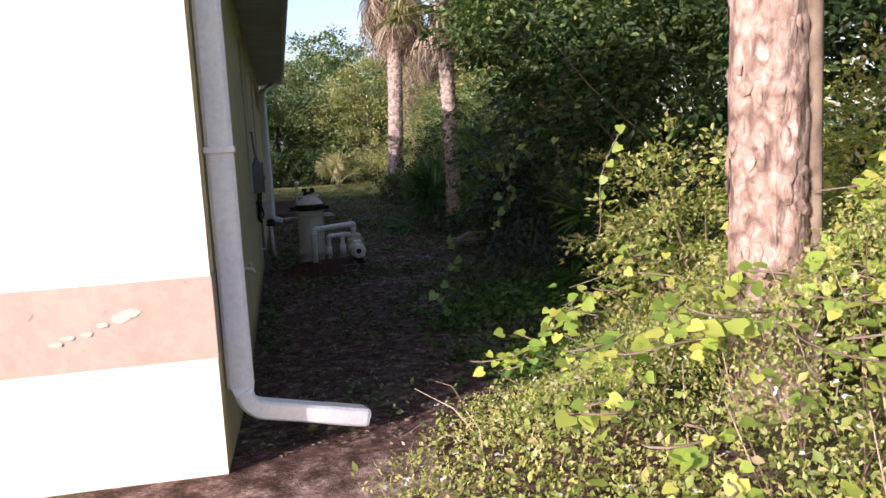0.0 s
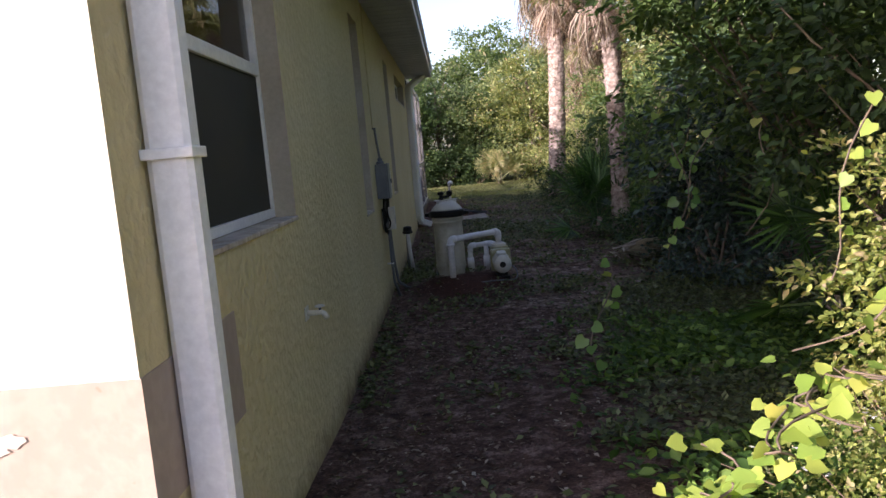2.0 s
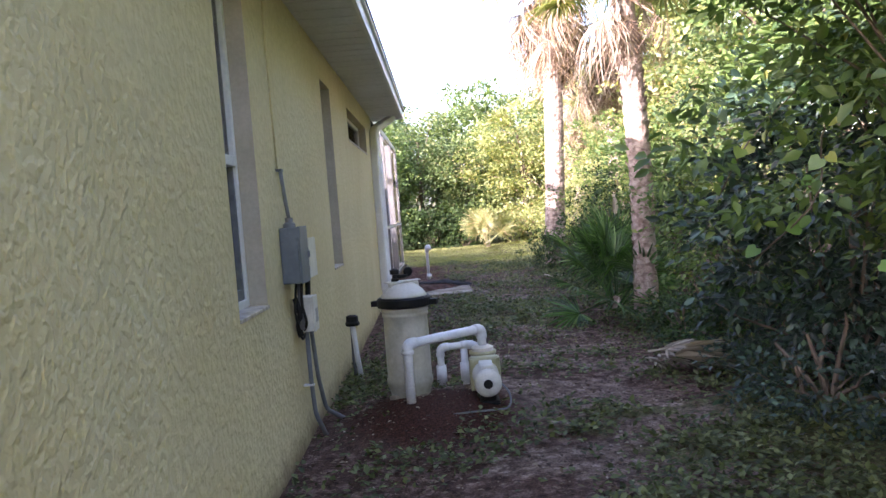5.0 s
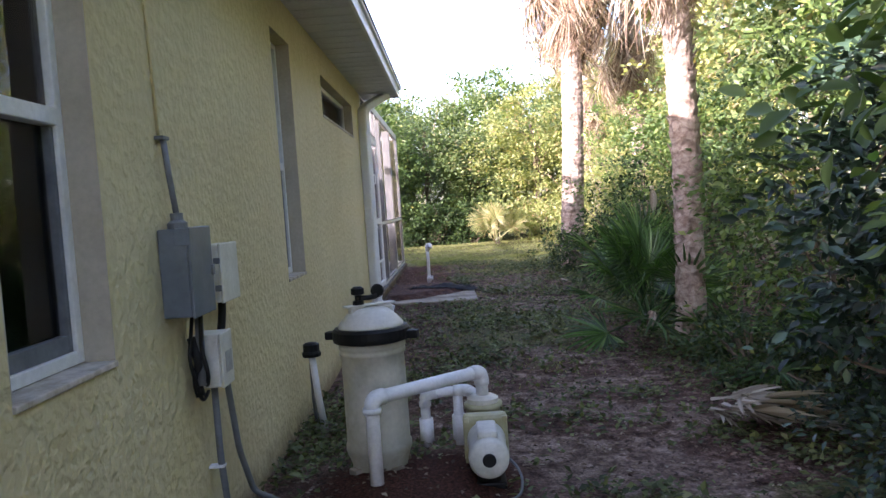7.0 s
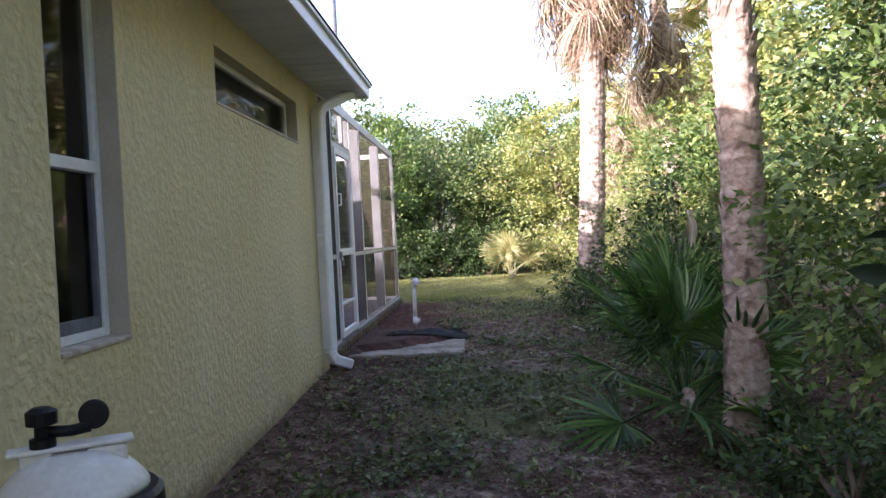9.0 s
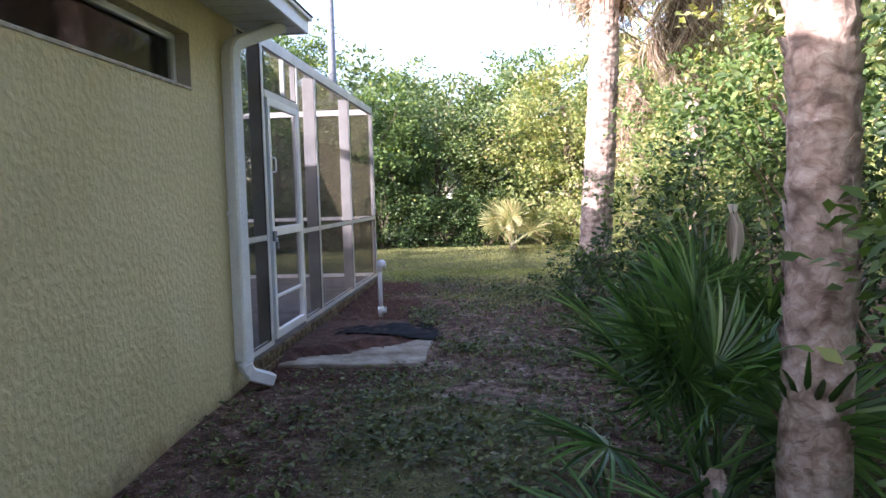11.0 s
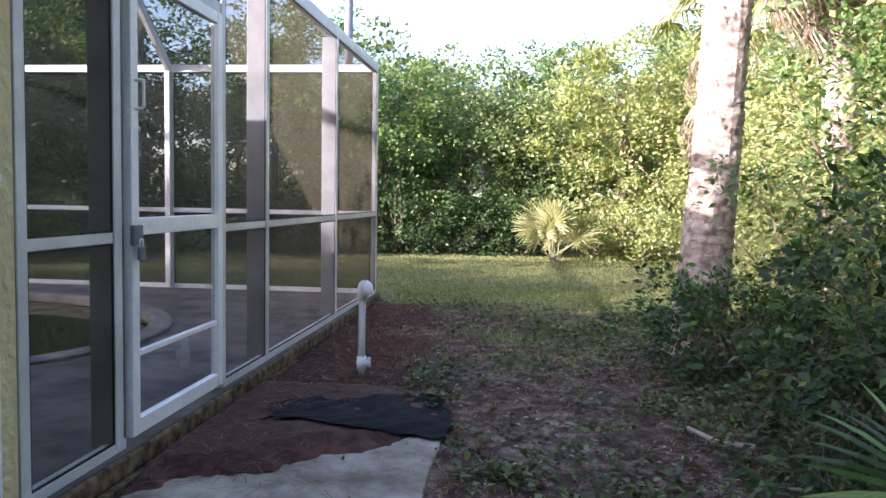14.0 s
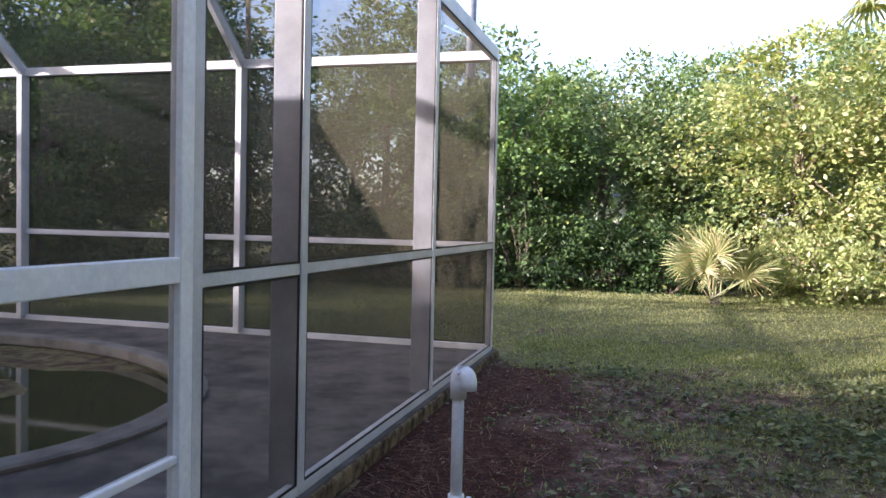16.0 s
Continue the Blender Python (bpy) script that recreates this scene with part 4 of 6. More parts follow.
def pump():
    ob = empty("pool_pump", (1.11, 8.30, -0.03))
    def ring_y(bm, prof, x, z, sides=28):
        rings = []
        for r, y in prof:
            rings.append([bm.verts.new((x + r * math.cos(2 * math.pi * k / sides), y, z + r * math.sin(2 * math.pi * k / sides))) for k in range(sides)])
        for a, b in zip(rings, rings[1:]):
            for k in range(sides):
                bm.faces.new((a[k], b[k], b[(k + 1) % sides], a[(k + 1) % sides]))
        bm.faces.new(rings[0])
        bm.faces.new(rings[-1][::-1])
    bm = bmesh.new()
    ring_y(bm, [(0.02, -0.265), (0.075, -0.262), (0.088, -0.245), (0.09, -0.2), (0.086, -0.195), (0.086, 0.0), (0.09, 0.005), (0.09, 0.03)], 0, 0.15)
    smooth(part("motor", bm, M_PUMP, ob, "pale pump motor"))
    bm = bmesh.new()
    ring_y(bm, [(0.024, -0.276), (0.03, -0.272), (0.03, -0.262)], 0, 0.15, 18)
    part("motor_cap", bm, M_BLACK, ob, "black shaft cap")
    bm = bmesh.new()
    add_box(bm, (-0.045, -0.22, 0.23), (0.045, -0.03, 0.262), 0.01)
    part("wiring_cover", bm, M_PUMP, ob)
    bm = bmesh.new()
    add_box(bm, (-0.105, 0.031, 0.04), (0.105, 0.10, 0.27), 0.02)
    for sx in (-0.09, 0.09):
        for sz in (0.06, 0.25):
            add_box(bm, (sx - 0.012, 0.015, sz - 0.012), (sx + 0.012, 0.03, sz + 0.012), 0.003)
    part("flange", bm, M_UNION, ob, "olive tan volute flange")
    bm = bmesh.new()
    lathe(bm, [(0.07, 0.03), (0.085, 0.06), (0.085, 0.25), (0.095, 0.255), (0.095, 0.275), (0.001, 0.276)], (0.0, 0.24, 0), 24)
    add_box(bm, (-0.05, 0.10, 0.08), (0.05, 0.17, 0.2), 0.01)
    smooth(part("strainer_pot", bm, M_UNION, ob, "olive tan strainer pot"))
    bm = bmesh.new()
    lathe(bm, [(0.075, 0.277), (0.078, 0.30), (0.05, 0.315), (0.001, 0.315)], (0.0, 0.24, 0), 20)
    part("strainer_lid", bm, M_DOME, ob)
    bm = bmesh.new()
    add_box(bm, (-0.075, -0.18, -0.04), (0.075, 0.06, 0.018), 0.008)
    add_box(bm, (-0.05, -0.16, 0.018), (0.05, -0.10, 0.07), 0.006)
    part("foot", bm, M_BLACK, ob, "black pump foot")
    tube_part("power_cord", bend([(0.09, -0.2, 0.13), (0.14, -0.24, 0.09), (0.13, -0.32, 0.0), (-0.1, -0.45, 0.03), (-0.35, -0.42, 0.01)], 0.06, 5), 0.006, M_CONDUIT, ob, "pale cord trailing over the soil", sides=8)
    tagged(ob, "pale pool pump with a tan strainer pot on dug soil", "pool pump")


pump()


def pvc_run(pts, r, label, collars=()):
    ob = empty("pvc_pipe", pts[0])
    off = Vector(pts[0])
    rel = [Vector(p) - off for p in pts]
    tube_part("pipe", bend(rel, 0.035, 5), r, M_PVC, ob, sides=16)
    for i in range(1, len(rel) - 1):
        bm = bmesh.new()
        u, w = (rel[i - 1] - rel[i]).normalized(), (rel[i + 1] - rel[i]).normalized()
        add_tube(bm, bend([rel[i] + u * 0.065, rel[i], rel[i] + w * 0.065], 0.04, 5), r + 0.006, 16)
        smooth(part("elbow", bm, M_PVC, ob))
    for (p, q) in collars:
        bm = bmesh.new()
        add_tube(bm, [Vector(p) - off, Vector(q) - off], r + 0.011, 16)
        smooth(part("coupling", bm, M_PVC, ob))
    return tagged(ob, label, "pipe")


pvc_run([(0.61, 8.12, -0.06), (0.61, 8.12, 0.40), (1.11, 8.54, 0.40), (1.11, 8.54, 0.28)], 0.031, "thick white PVC pipe bridging from the soil to the pump", [((0.61, 8.12, 0.335), (0.61, 8.12, 0.36))])
pvc_run([(0.81, 8.80, -0.04), (0.81, 8.80, 0.24), (1.03, 8.80, 0.25), (1.10, 8.64, 0.25)], 0.026, "white PVC pipe dropping into the soil behind the pump", [((0.81, 8.80, -0.01), (0.81, 8.80, 0.11))])
pvc_run([(0.985, 8.80, -0.04), (0.985, 8.80, 0.225)], 0.026, "short white PVC riser under the pipe", [((0.985, 8.80, -0.01), (0.985, 8.80, 0.12))])


def standpipe():
    x, y, z = 0.60, 16.67, ground_z(0.6, 16.67)
    ob = empty("standpipe", (x, y, z))
    tube_part("pipe", bend([(0, 0, -0.05), (0, 0, 0.585), (0.035, -0.02, 0.60), (0.045, -0.025, 0.545)], 0.012, 4), 0.024, M_PVC, ob, sides=14)
    bm = bmesh.new()
    add_tube(bm, bend([(0, 0, 0.50), (0, 0, 0.60), (0.045, -0.025, 0.60), (0.046, -0.026, 0.54)], 0.03, 6), 0.033, 14)
    smooth(part("elbow", bm, M_PVC, ob))
    bm = bmesh.new()
    add_tube(bm, [(0, 0, 0.03), (0, 0, 0.12)], 0.033, 14)
    add_tube(bm, [(-0.03, 0, 0.075), (0.055, 0, 0.075)], 0.022, 12)
    smooth(part("valve", bm, M_PVC, ob))
    box_part("valve_handle", (0.04, -0.012, 0.05), (0.06, 0.012, 0.115), M_PVC, ob)
    tagged(ob, "white PVC standpipe with a small valve at its foot", "standpipe")


standpipe()


# ---- slab, straw and mat ----
def slab():
    bm = bmesh.new()
    vs = add_box(bm, (0.10, 14.46, -0.10), (1.27, 15.85, 0.036), 0.012)
    bmesh.ops.subdivide_edges(bm, edges=[e for e in bm.edges if e.calc_length() > 0.5], cuts=12, use_grid_fill=True)
    for v in bm.verts:
        n = noise.noise(v.co * 3.1) * 0.012 + noise.noise(v.co * 11) * 0.005
        v.co += Vector((n, noise.noise(v.co * 5 + Vector((3, 1, 0))) * 0.01, n * 0.3))
    tagged(link_bm("slab", bm, M_CONC), "worn pale concrete pad half buried under pine straw", "concrete pad")


slab()


def straw_z(x, y):
    """Height of the heaped straw over the pad, with a ragged front edge."""
    edge = 14.60 + (x - 0.25) * 0.74 + 0.16 * (lumps(x, y, 7.3) - 0.5) + 0.10 * (lumps(x + 2, y, 19) - 0.5) + 0.06 * (lumps(x, y + 3, 53) - 0.5)
    h = np.clip(y - edge, -0.3, 0.25) * 0.30
    return 0.028 + h * np.clip((1.26 - x) / 0.35, 0, 1) + 0.010 * lumps(x, y, 9) + 0.006 * lumps(x, y, 31) - 0.012


def straw_bed():
    n, m = 60, 84
    X, Y = np.meshgrid(np.linspace(0.06, 1.34, n), np.linspace(14.5, 16.3, m))
    Z = straw_z(X, Y)
    Z = np.where((X < 0.1) | (Y < 14.52) | (Y > 16.2) | (X > 1.25), -0.1, Z)
    v = np.stack([X, Y, Z], -1).reshape(-1, 3)
    i = (np.arange(m - 1)[:, None] * n + np.arange(n - 1)[None]).ravel()
    ob = mesh_from("straw_pile", v, np.stack([i, i + 1, i + n + 1, i + n], 1), M_STRAW)
    smooth(ob)
    tagged(ob, "reddish brown heap of pine straw on the concrete pad", "pine straw", kind="stuff")


straw_bed()


def mat_sheet():
    n, m = 44, 26
    u, w = np.meshgrid(np.linspace(0, 1, n), np.linspace(0, 1, m))
    cx = 0.36 + 0.90 * u + 0.05 * np.sin(w * 5) + 0.015 * np.sin(w * 23)
    cy = 15.36 + (0.30 + 0.50 * u) * w + 0.05 * np.sin(u * 9) + 0.012 * np.sin(u * 31)
    z = np.maximum(straw_z(cx, cy), 0.038) + 0.012 + 0.008 * np.abs(np.sin(u * 7 + w * 3)) * np.cos(w * 4) + 0.005 * np.sin(u * 17 + 4 * w) + 0.003 * np.sin(u * 40 - w * 22)
    v = np.stack([cx, cy, z], -1).reshape(-1, 3)
    v2 = v + np.array([0, 0, -0.003])
    i = (np.arange(m - 1)[:, None] * n + np.arange(n - 1)[None]).ravel()
    f = np.stack([i, i + 1, i + n + 1, i + n], 1)
    ob = mesh_from("ground_cloth", np.vstack([v, v2]), np.vstack([f, f[:, ::-1] + len(v)]), M_MAT)
    smooth(ob)
    tagged(ob, "crumpled black landscape cloth lying on the straw and pad", "ground cloth")


mat_sheet()


# ---- pool cage ----
CX0, CY0, CY1, CW, CZB, CZT, RAIL = -0.0, 13.80, 20.22, -9.8, 0.165, 2.66, 1.045


def cage():
    bm = bmesh.new()
    add_box(bm, (CW, 14.056, -0.25), (0.07, 20.30, 0.05), 0.008)
    add_box(bm, (-0.12, 14.056, 0.052), (0.046, 20.30, 0.139), 0.012)
    tagged(link_bm("curb", bm, M_CURB), "soil-stained concrete footing edge of the pool deck", "footing", kind="structure")
    # deck with the pool opening
    bm = bmesh.new()
    px, py, ra, rb, n = -3.86, 17.15, 2.56, 2.1, 64
    inner = []
    for k in range(n):
        a = 2 * math.pi * k / n
        r = 1 + 0.03 * math.cos(2 * a + 0.6)
        inner.append((px + ra * r * math.cos(a), py + rb * r * math.sin(a)))
    zt = 0.145
    x0, x1, y0, y1 = CW, 0.028, 14.054, 20.29
    outer = []
    for x, y in inner:
        dx, dy = x - px, y - py
        s = min((x1 - px) / dx if dx > 1e-6 else 1e9, (x0 - px) / dx if dx < -1e-6 else 1e9, (y1 - py) / dy if dy > 1e-6 else 1e9, (y0 - py) / dy if dy < -1e-6 else 1e9)
        outer.append((px + dx * s, py + dy * s))
    for cx, cy in ((x0, y0), (x1, y0), (x1, y1), (x0, y1)):
        k = min(range(n), key=lambda q: (outer[q][0] - cx) ** 2 + (outer[q][1] - cy) ** 2)
        outer[k] = (cx, cy)
    vi = [bm.verts.new((x, y, zt)) for x, y in inner]
    vo = [bm.verts.new((x, y, zt)) for x, y in outer]
    vd = [bm.verts.new((x, y, 0.05)) for x, y in outer]
    for k in range(n):
        q = (k + 1) % n
        bm.faces.new((vi[k], vo[k], vo[q], vi[q]))
        bm.faces.new((vo[k], vd[k], vd[q], vo[q]))
    tagged(link_bm("floor", bm, M_DECK), "grey concrete pool deck with dark stains", "pool deck", kind="structure")
    bm = bmesh.new()
    rings = []
    for s, z in ((1.055, zt + 0.001), (1.055, zt + 0.02), (1.045, zt + 0.03), (1.0, zt + 0.03), (0.985, zt + 0.02), (0.985, zt - 0.05), (0.995, zt - 0.06)):
        rings.append([bm.verts.new((px + (x - px) * s, py + (y - py) * s, z)) for x, y in inner])
    for a, b in zip(rings, rings[1:]):
        for k in range(n):
            bm.faces.new((a[k], a[(k + 1) % n], b[(k + 1) % n], b[k]))
    pool = empty("pool", (0, 0, 0))
    part("coping", bm, M_COPING, pool, "raised pale pool coping")
    bm = bmesh.new()
    rings = [[bm.verts.new((px + (x - px) * s, py + (y - py) * s, z)) for x, y in inner] for s, z in ((0.994, zt - 0.06), (0.994, -0.2), (0.9, -0.7))]
    for a, b in zip(rings, rings[1:]):
        for k in range(n):
            bm.faces.new((a[k], a[(k + 1) % n], b[(k + 1) % n], b[k]))
    bm.faces.new(rings[-1])
    part("basin", bm, M_POOLWALL, pool, "algae-stained pool wall")
    bm = bmesh.new()
    bm.faces.new([bm.verts.new((px + (x - px) * 0.99, py + (y - py) * 0.99, 0.065)) for x, y in inner])
    part("water", bm, M_WATER, pool, "still murky green pool water")
    tagged(pool, "oval in-ground pool with murky green water", "pool")

    ob = empty("pool_cage", (0, CY0, CZB))
    o = Vector(ob.location)

    def bar(name, a, b, material=M_CAGE, parent=ob, label=""):
        return box_part(name, tuple(Vector(a) - o), tuple(Vector(b) - o), material, parent, label, 0.004)

    def beam(name, p, q, w, h, material=M_CAGE):
        p, q = Vector(p) - o, Vector(q) - o
        d = (q - p)
        m = Matrix.Translation(p) @ d.to_track_quat("X", "Z").to_matrix().to_4x4()
        bm = bmesh.new()
        add_box(bm, (0, -w / 2, -h / 2), (d.length, w / 2, h / 2), 0.004, m)
        return part(name, bm, material, ob)

    def pane(name, pts, parent=ob):
        bm = bmesh.new()
        bm.faces.new([bm.verts.new(Vector(p) - o) for p in pts])
        sc = part(name, bm, M_SCREEN, parent, "dusty insect screen")
        P = [Vector(p) - o for p in pts]
        if all(abs(q.z - w.z) < 1e-6 or abs(q.x - w.x) + abs(q.y - w.y) < 1e-6 for q, w in zip(P, P[1:] + P[:1])):
            lo, hi = Vector([min(q[i] for q in P) for i in range(3)]), Vector([max(q[i] for q in P) for i in range(3)])
            ax = 1 if hi.y - lo.y > hi.x - lo.x else 0
            lo[ax], hi[ax] = lo[ax] + 0.012, hi[ax] - 0.012
            bm, w = bmesh.new(), 0.009
            th = Vector((0.003, 0, 0)) if ax == 1 else Vector((0, 0.003, 0))
            for k in range(4):
                a, b = lo.copy(), hi.copy()
                if k < 2:
                    a[2], b[2] = (lo.z, lo.z + w) if k == 0 else (hi.z - w, hi.z)
                else:
                    a[ax], b[ax] = (lo[ax], lo[ax] + w) if k == 2 else (hi[ax] - w, hi[ax])
                    a[2], b[2] = lo.z + w, hi.z - w
                add_box(bm, a - th, b + th)
            part("spline", bm, M_BLACK, sc, "black rubber screen spline")
        return sc

    # east side: posts (y, width, depth)
    posts = [(14.085, 0.05, 0.05), (14.69, 0.055, 0.11), (15.80, 0.05, 0.06), (16.53, 0.05, 0.13), (18.36, 0.05, 0.13), (20.20, 0.05, 0.05)]
    for y, w, d in posts:
        # post sides coloured as shaded metal; the thin cap keeps the lighter tone
        bar("post", (-d, y - w / 2, CZB), (-0.006, y + w / 2, CZT - 0.05), M_POST_SHADED)
        bar("post_cap", (-0.005, y - w / 2 - 0.002, CZB), (0.004, y + w / 2 + 0.002, CZT - 0.051))
    bar("post", (-0.115, 14.72, CZB), (-0.005, 14.75, CZT - 0.05), M_BRONZE, label="dark bronze door jamb")
    bar("top_beam", (-0.06, 14.06, CZT - 0.05), (0.0, 20.225, CZT + 0.05))
    bar("sill_rail", (-0.05, 14.06, CZB - 0.02), (0.0, 14.745, CZB + 0.025))
    bar("sill_rail", (-0.05, 15.80, CZB - 0.02), (0.0, 20.225, CZB + 0.025))
    ys = [p[0] for p in posts]
    for a, b in ((14.11, 14.66), (15.83, 16.5), (16.56, 18.33), (18.39, 20.17)):
        bar("chair_rail", (-0.045, a, RAIL - 0.025), (-0.002, b, RAIL + 0.02))
        for z0, z1 in ((CZB + 0.025, RAIL - 0.025), (RAIL + 0.02, CZT - 0.05)):
            pane("screen_panel", [(-0.004, a - 0.01, z0), (-0.004, b + 0.01, z0), (-0.004, b + 0.01, z1), (-0.004, a - 0.01, z1)])
    bar("header", (-0.045, 14.76, 2.20), (-0.002, 15.77, 2.26))
    pane("screen_panel", [(-0.004, 14.76, 2.26), (-0.004, 15.77, 2.26), (-0.004, 15.77, CZT - 0.05), (-0.004, 14.76, CZT - 0.05)])
    bar("mullion", (-0.04, 15.36, 2.26), (-0.003, 15.40, CZT - 0.05))
    # rear side
    xs = [-0.03, -2.41, -4.88, -7.33, -9.76]
    for x in xs[1:]:
        bar("post", (x - 0.03, 20.12, CZB), (x + 0.03, 20.225, CZT - 0.05))
    bar("top_beam", (CW, 20.165, CZT - 0.05), (-0.061, 20.225, CZT + 0.03))
    bar("sill_rail", (CW, 20.175, CZB - 0.02), (-0.051, 20.225, CZB + 0.03))
    for a, b in zip(xs, xs[1:]):
        lo, hi = b + 0.031, a - 0.031
        bar("chair_rail", (lo, 20.18, RAIL - 0.025), (hi, 20.222, RAIL + 0.025))
        for z0, z1 in ((CZB + 0.03, RAIL - 0.025), (RAIL + 0.025, CZT - 0.05)):
            pane("screen_panel", [(lo, 20.22, z0), (hi, 20.22, z0), (hi, 20.22, z1), (lo, 20.22, z1)])
    # sloping and flat roof bars
    zr = 3.72
    for x in xs[1:]:
        beam("rafter", (x, 20.19, CZT - 0.02), (x, 18.9, zr), 0.05, 0.11)
        beam("rafter", (x, 18.9, zr), (x, 14.5, zr), 0.05, 0.11)
    beam("purlin", (-9.76, 18.9, zr), (-2.41, 18.9, zr), 0.05, 0.06)
    pane("screen_panel", [(-0.03, 14.5, CZT + 0.05), (-0.03, 20.19, CZT + 0.05), (-2.41, 18.9, zr), (-2.41, 14.5, zr)])
    pane("screen_panel", [(-9.76, 20.19, CZT + 0.03), (-0.03, 20.19, CZT + 0.03), (-2.41, 18.9, zr), (-9.76, 18.9, zr)])
    tagged(ob, "white aluminium screened pool enclosure with dusty dark screens", "pool enclosure")

    # the door
    dr = empty("screen_door", (0.0, 14.76, CZB))
    o2 = Vector(dr.location)
    y0, y1, z0, z1 = 14.785, 15.765, 0.178, 2.195
    fw = 0.062
    for nm, a, b in (("stile", (-0.03, y0, z0), (0.012, y0 + fw, z1)), ("stile", (-0.03, y1 - fw, z0), (0.012, y1, z1)),
                     ("top_rail", (-0.028, y0 + fw, z1 - fw), (0.01, y1 - fw, z1)), ("bottom_rail", (-0.028, y0 + fw, z0), (0.01, y1 - fw, z0 + 0.07)), ("lock_rail", (-0.028, y0 + fw, RAIL + 0.0), (0.01, y1 - fw, RAIL + 0.075)),
                     ("kick_rail", (-0.025, y0 + fw, z0 + 0.34), (0.006, y1 - fw, z0 + 0.365))):
        box_part(nm, tuple(Vector(a) - o2), tuple(Vector(b) - o2), M_WHITE, dr, "", 0.004)
    bm = bmesh.new()
    bm.faces.new([bm.verts.new(Vector(p) - o2) for p in ((-0.012, y0 + fw, z0 + 0.07), (-0.012, y1 - fw, z0 + 0.07), (-0.012, y1 - fw, z0 + 0.34), (-0.012, y0 + fw, z0 + 0.34))])
    part("kick_panel", bm, M_CLEAR, dr, "clear plastic kick panel")
    for a, b in ((z0 + 0.365, RAIL), (RAIL + 0.075, z1 - fw)):
        bm = bmesh.new()
        bm.faces.new([bm.verts.new(Vector(p) - o2) for p in ((-0.01, y0 + fw, a), (-0.01, y1 - fw, a), (-0.01, y1 - fw, b), (-0.01, y0 + fw, b))])
        part("screen_panel", bm, M_SCREEN, dr)
    lock = empty("latch", Vector((0.012, y0 + 0.03, 1.04)) - o2)
    lock.parent = dr
    box_part("lock_plate", (0.0, -0.05, -0.035), (0.02, 0.03, 0.05), M_CONDUIT, lock, "grey metal latch plate", 0.004)
    box_part("padlock", (0.015, -0.022, -0.10), (0.036, 0.022, -0.04), M_CONDUIT, lock, "dull metal padlock", 0.006)
    tube_part("shackle", bend([(0.025, -0.014, -0.045), (0.025, -0.014, -0.01), (0.025, 0.014, -0.01), (0.025, 0.014, -0.045)], 0.01, 4), 0.004, M_WHITE, lock, sides=8)
    tube_part("handle", bend([Vector((0.012, y0 + 0.035, 1.70)) - o2, Vector((0.05, y0 + 0.035, 1.70)) - o2, Vector((0.05, y0 + 0.035, 1.58)) - o2, Vector((0.012, y0 + 0.035, 1.58)) - o2], 0.015, 3), 0.007, M_WHITE, dr, "small white pull handle", sides=8)
    tagged(dr, "white aluminium screen door, closed and padlocked", "screen door")


cage()


# ---- palms ----
def fan_frond(name, seed, n, length, spread, petiole, droop, width=0.035, stiff=0.6, tilt=0.0):
    """Mesh of one fan frond: a stalk along +Y and pleated segments from its end."""
    rng = np.random.default_rng(seed)
    V, F = [], []
    hub = np.array([0, petiole, 0.0])
    for k in range(n):
        a = (k / (n - 1) - 0.5) * spread
        L = length * (1 - 0.28 * abs(a / (spread / 2)) ** 2) * rng.uniform(0.92, 1.06)
        d = np.array([math.sin(a), math.cos(a), 0])
        s = np.array([math.cos(a), -math.sin(a), 0])
        base = len(V)
        steps = (0.0, 0.35, 0.65, 0.85, 1.0)
        wd = (0.25, 1.0, 0.85, 0.5, 0.03)
        dr = droop * rng.uniform(0.7, 1.4)
        for t, w in zip(steps, wd):
            p = hub + d * L * t * (1 - 0.15 * dr * t) + np.array([0, 0, tilt * t * L - dr * L * (max(t - 0.25, 0) ** 2) * stiff])
            h = w * width * 0.5
            V += [p - s * h + [0, 0, 0.35 * h], p + [0, 0, -0.35 * h], p + s * h + [0, 0, 0.35 * h]]
        for j in range(4):
            b = base + 3 * j
            F += [(b, b + 1, b + 4, b + 3), (b + 1, b + 2, b + 5, b + 4)]
    r = 0.010 * (1 + length)
    base = len(V)
    for t in (0.0, 0.5, 1.0):
        for q in range(4):
            ang = q * math.pi / 2
            V.append(np.array([r * (1 - 0.5 * t) * math.cos(ang), petiole * t, r * (1 - 0.5 * t) * math.sin(ang) - 0.0]))
    for j in range(2):
        for q in range(4):
            b = base + 4 * j
            F.append((b + q, b + (q + 1) % 4, b + 4 + (q + 1) % 4, b + 4 + q))
    me = bpy.data.meshes.new(name)
    me.from_pydata([tuple(map(float, v)) for v in V], [], F)
    me.update()
    return me


def fronds(parent, meshes, specs, material, name="frond", label=""):
    """specs: (position, heading, elevation, twist, scale)."""
    for me in meshes:
        if not me.materials:
            me.materials.append(material)
    for i, (p, head, el, tw, sc) in enumerate(specs):
        ob = new(name, meshes[i % len(meshes)])
        ob.parent = parent
        ob.matrix_basis = Matrix.Translation(p) @ Euler((0, 0, radians(head))).to_matrix().to_4x4() @ Euler((radians(el), 0, 0)).to_matrix().to_4x4() @ Euler((0, radians(tw), 0)).to_matrix().to_4x4() @ Matrix.Scale(sc, 4)
        if label:
            ob["label"] = label


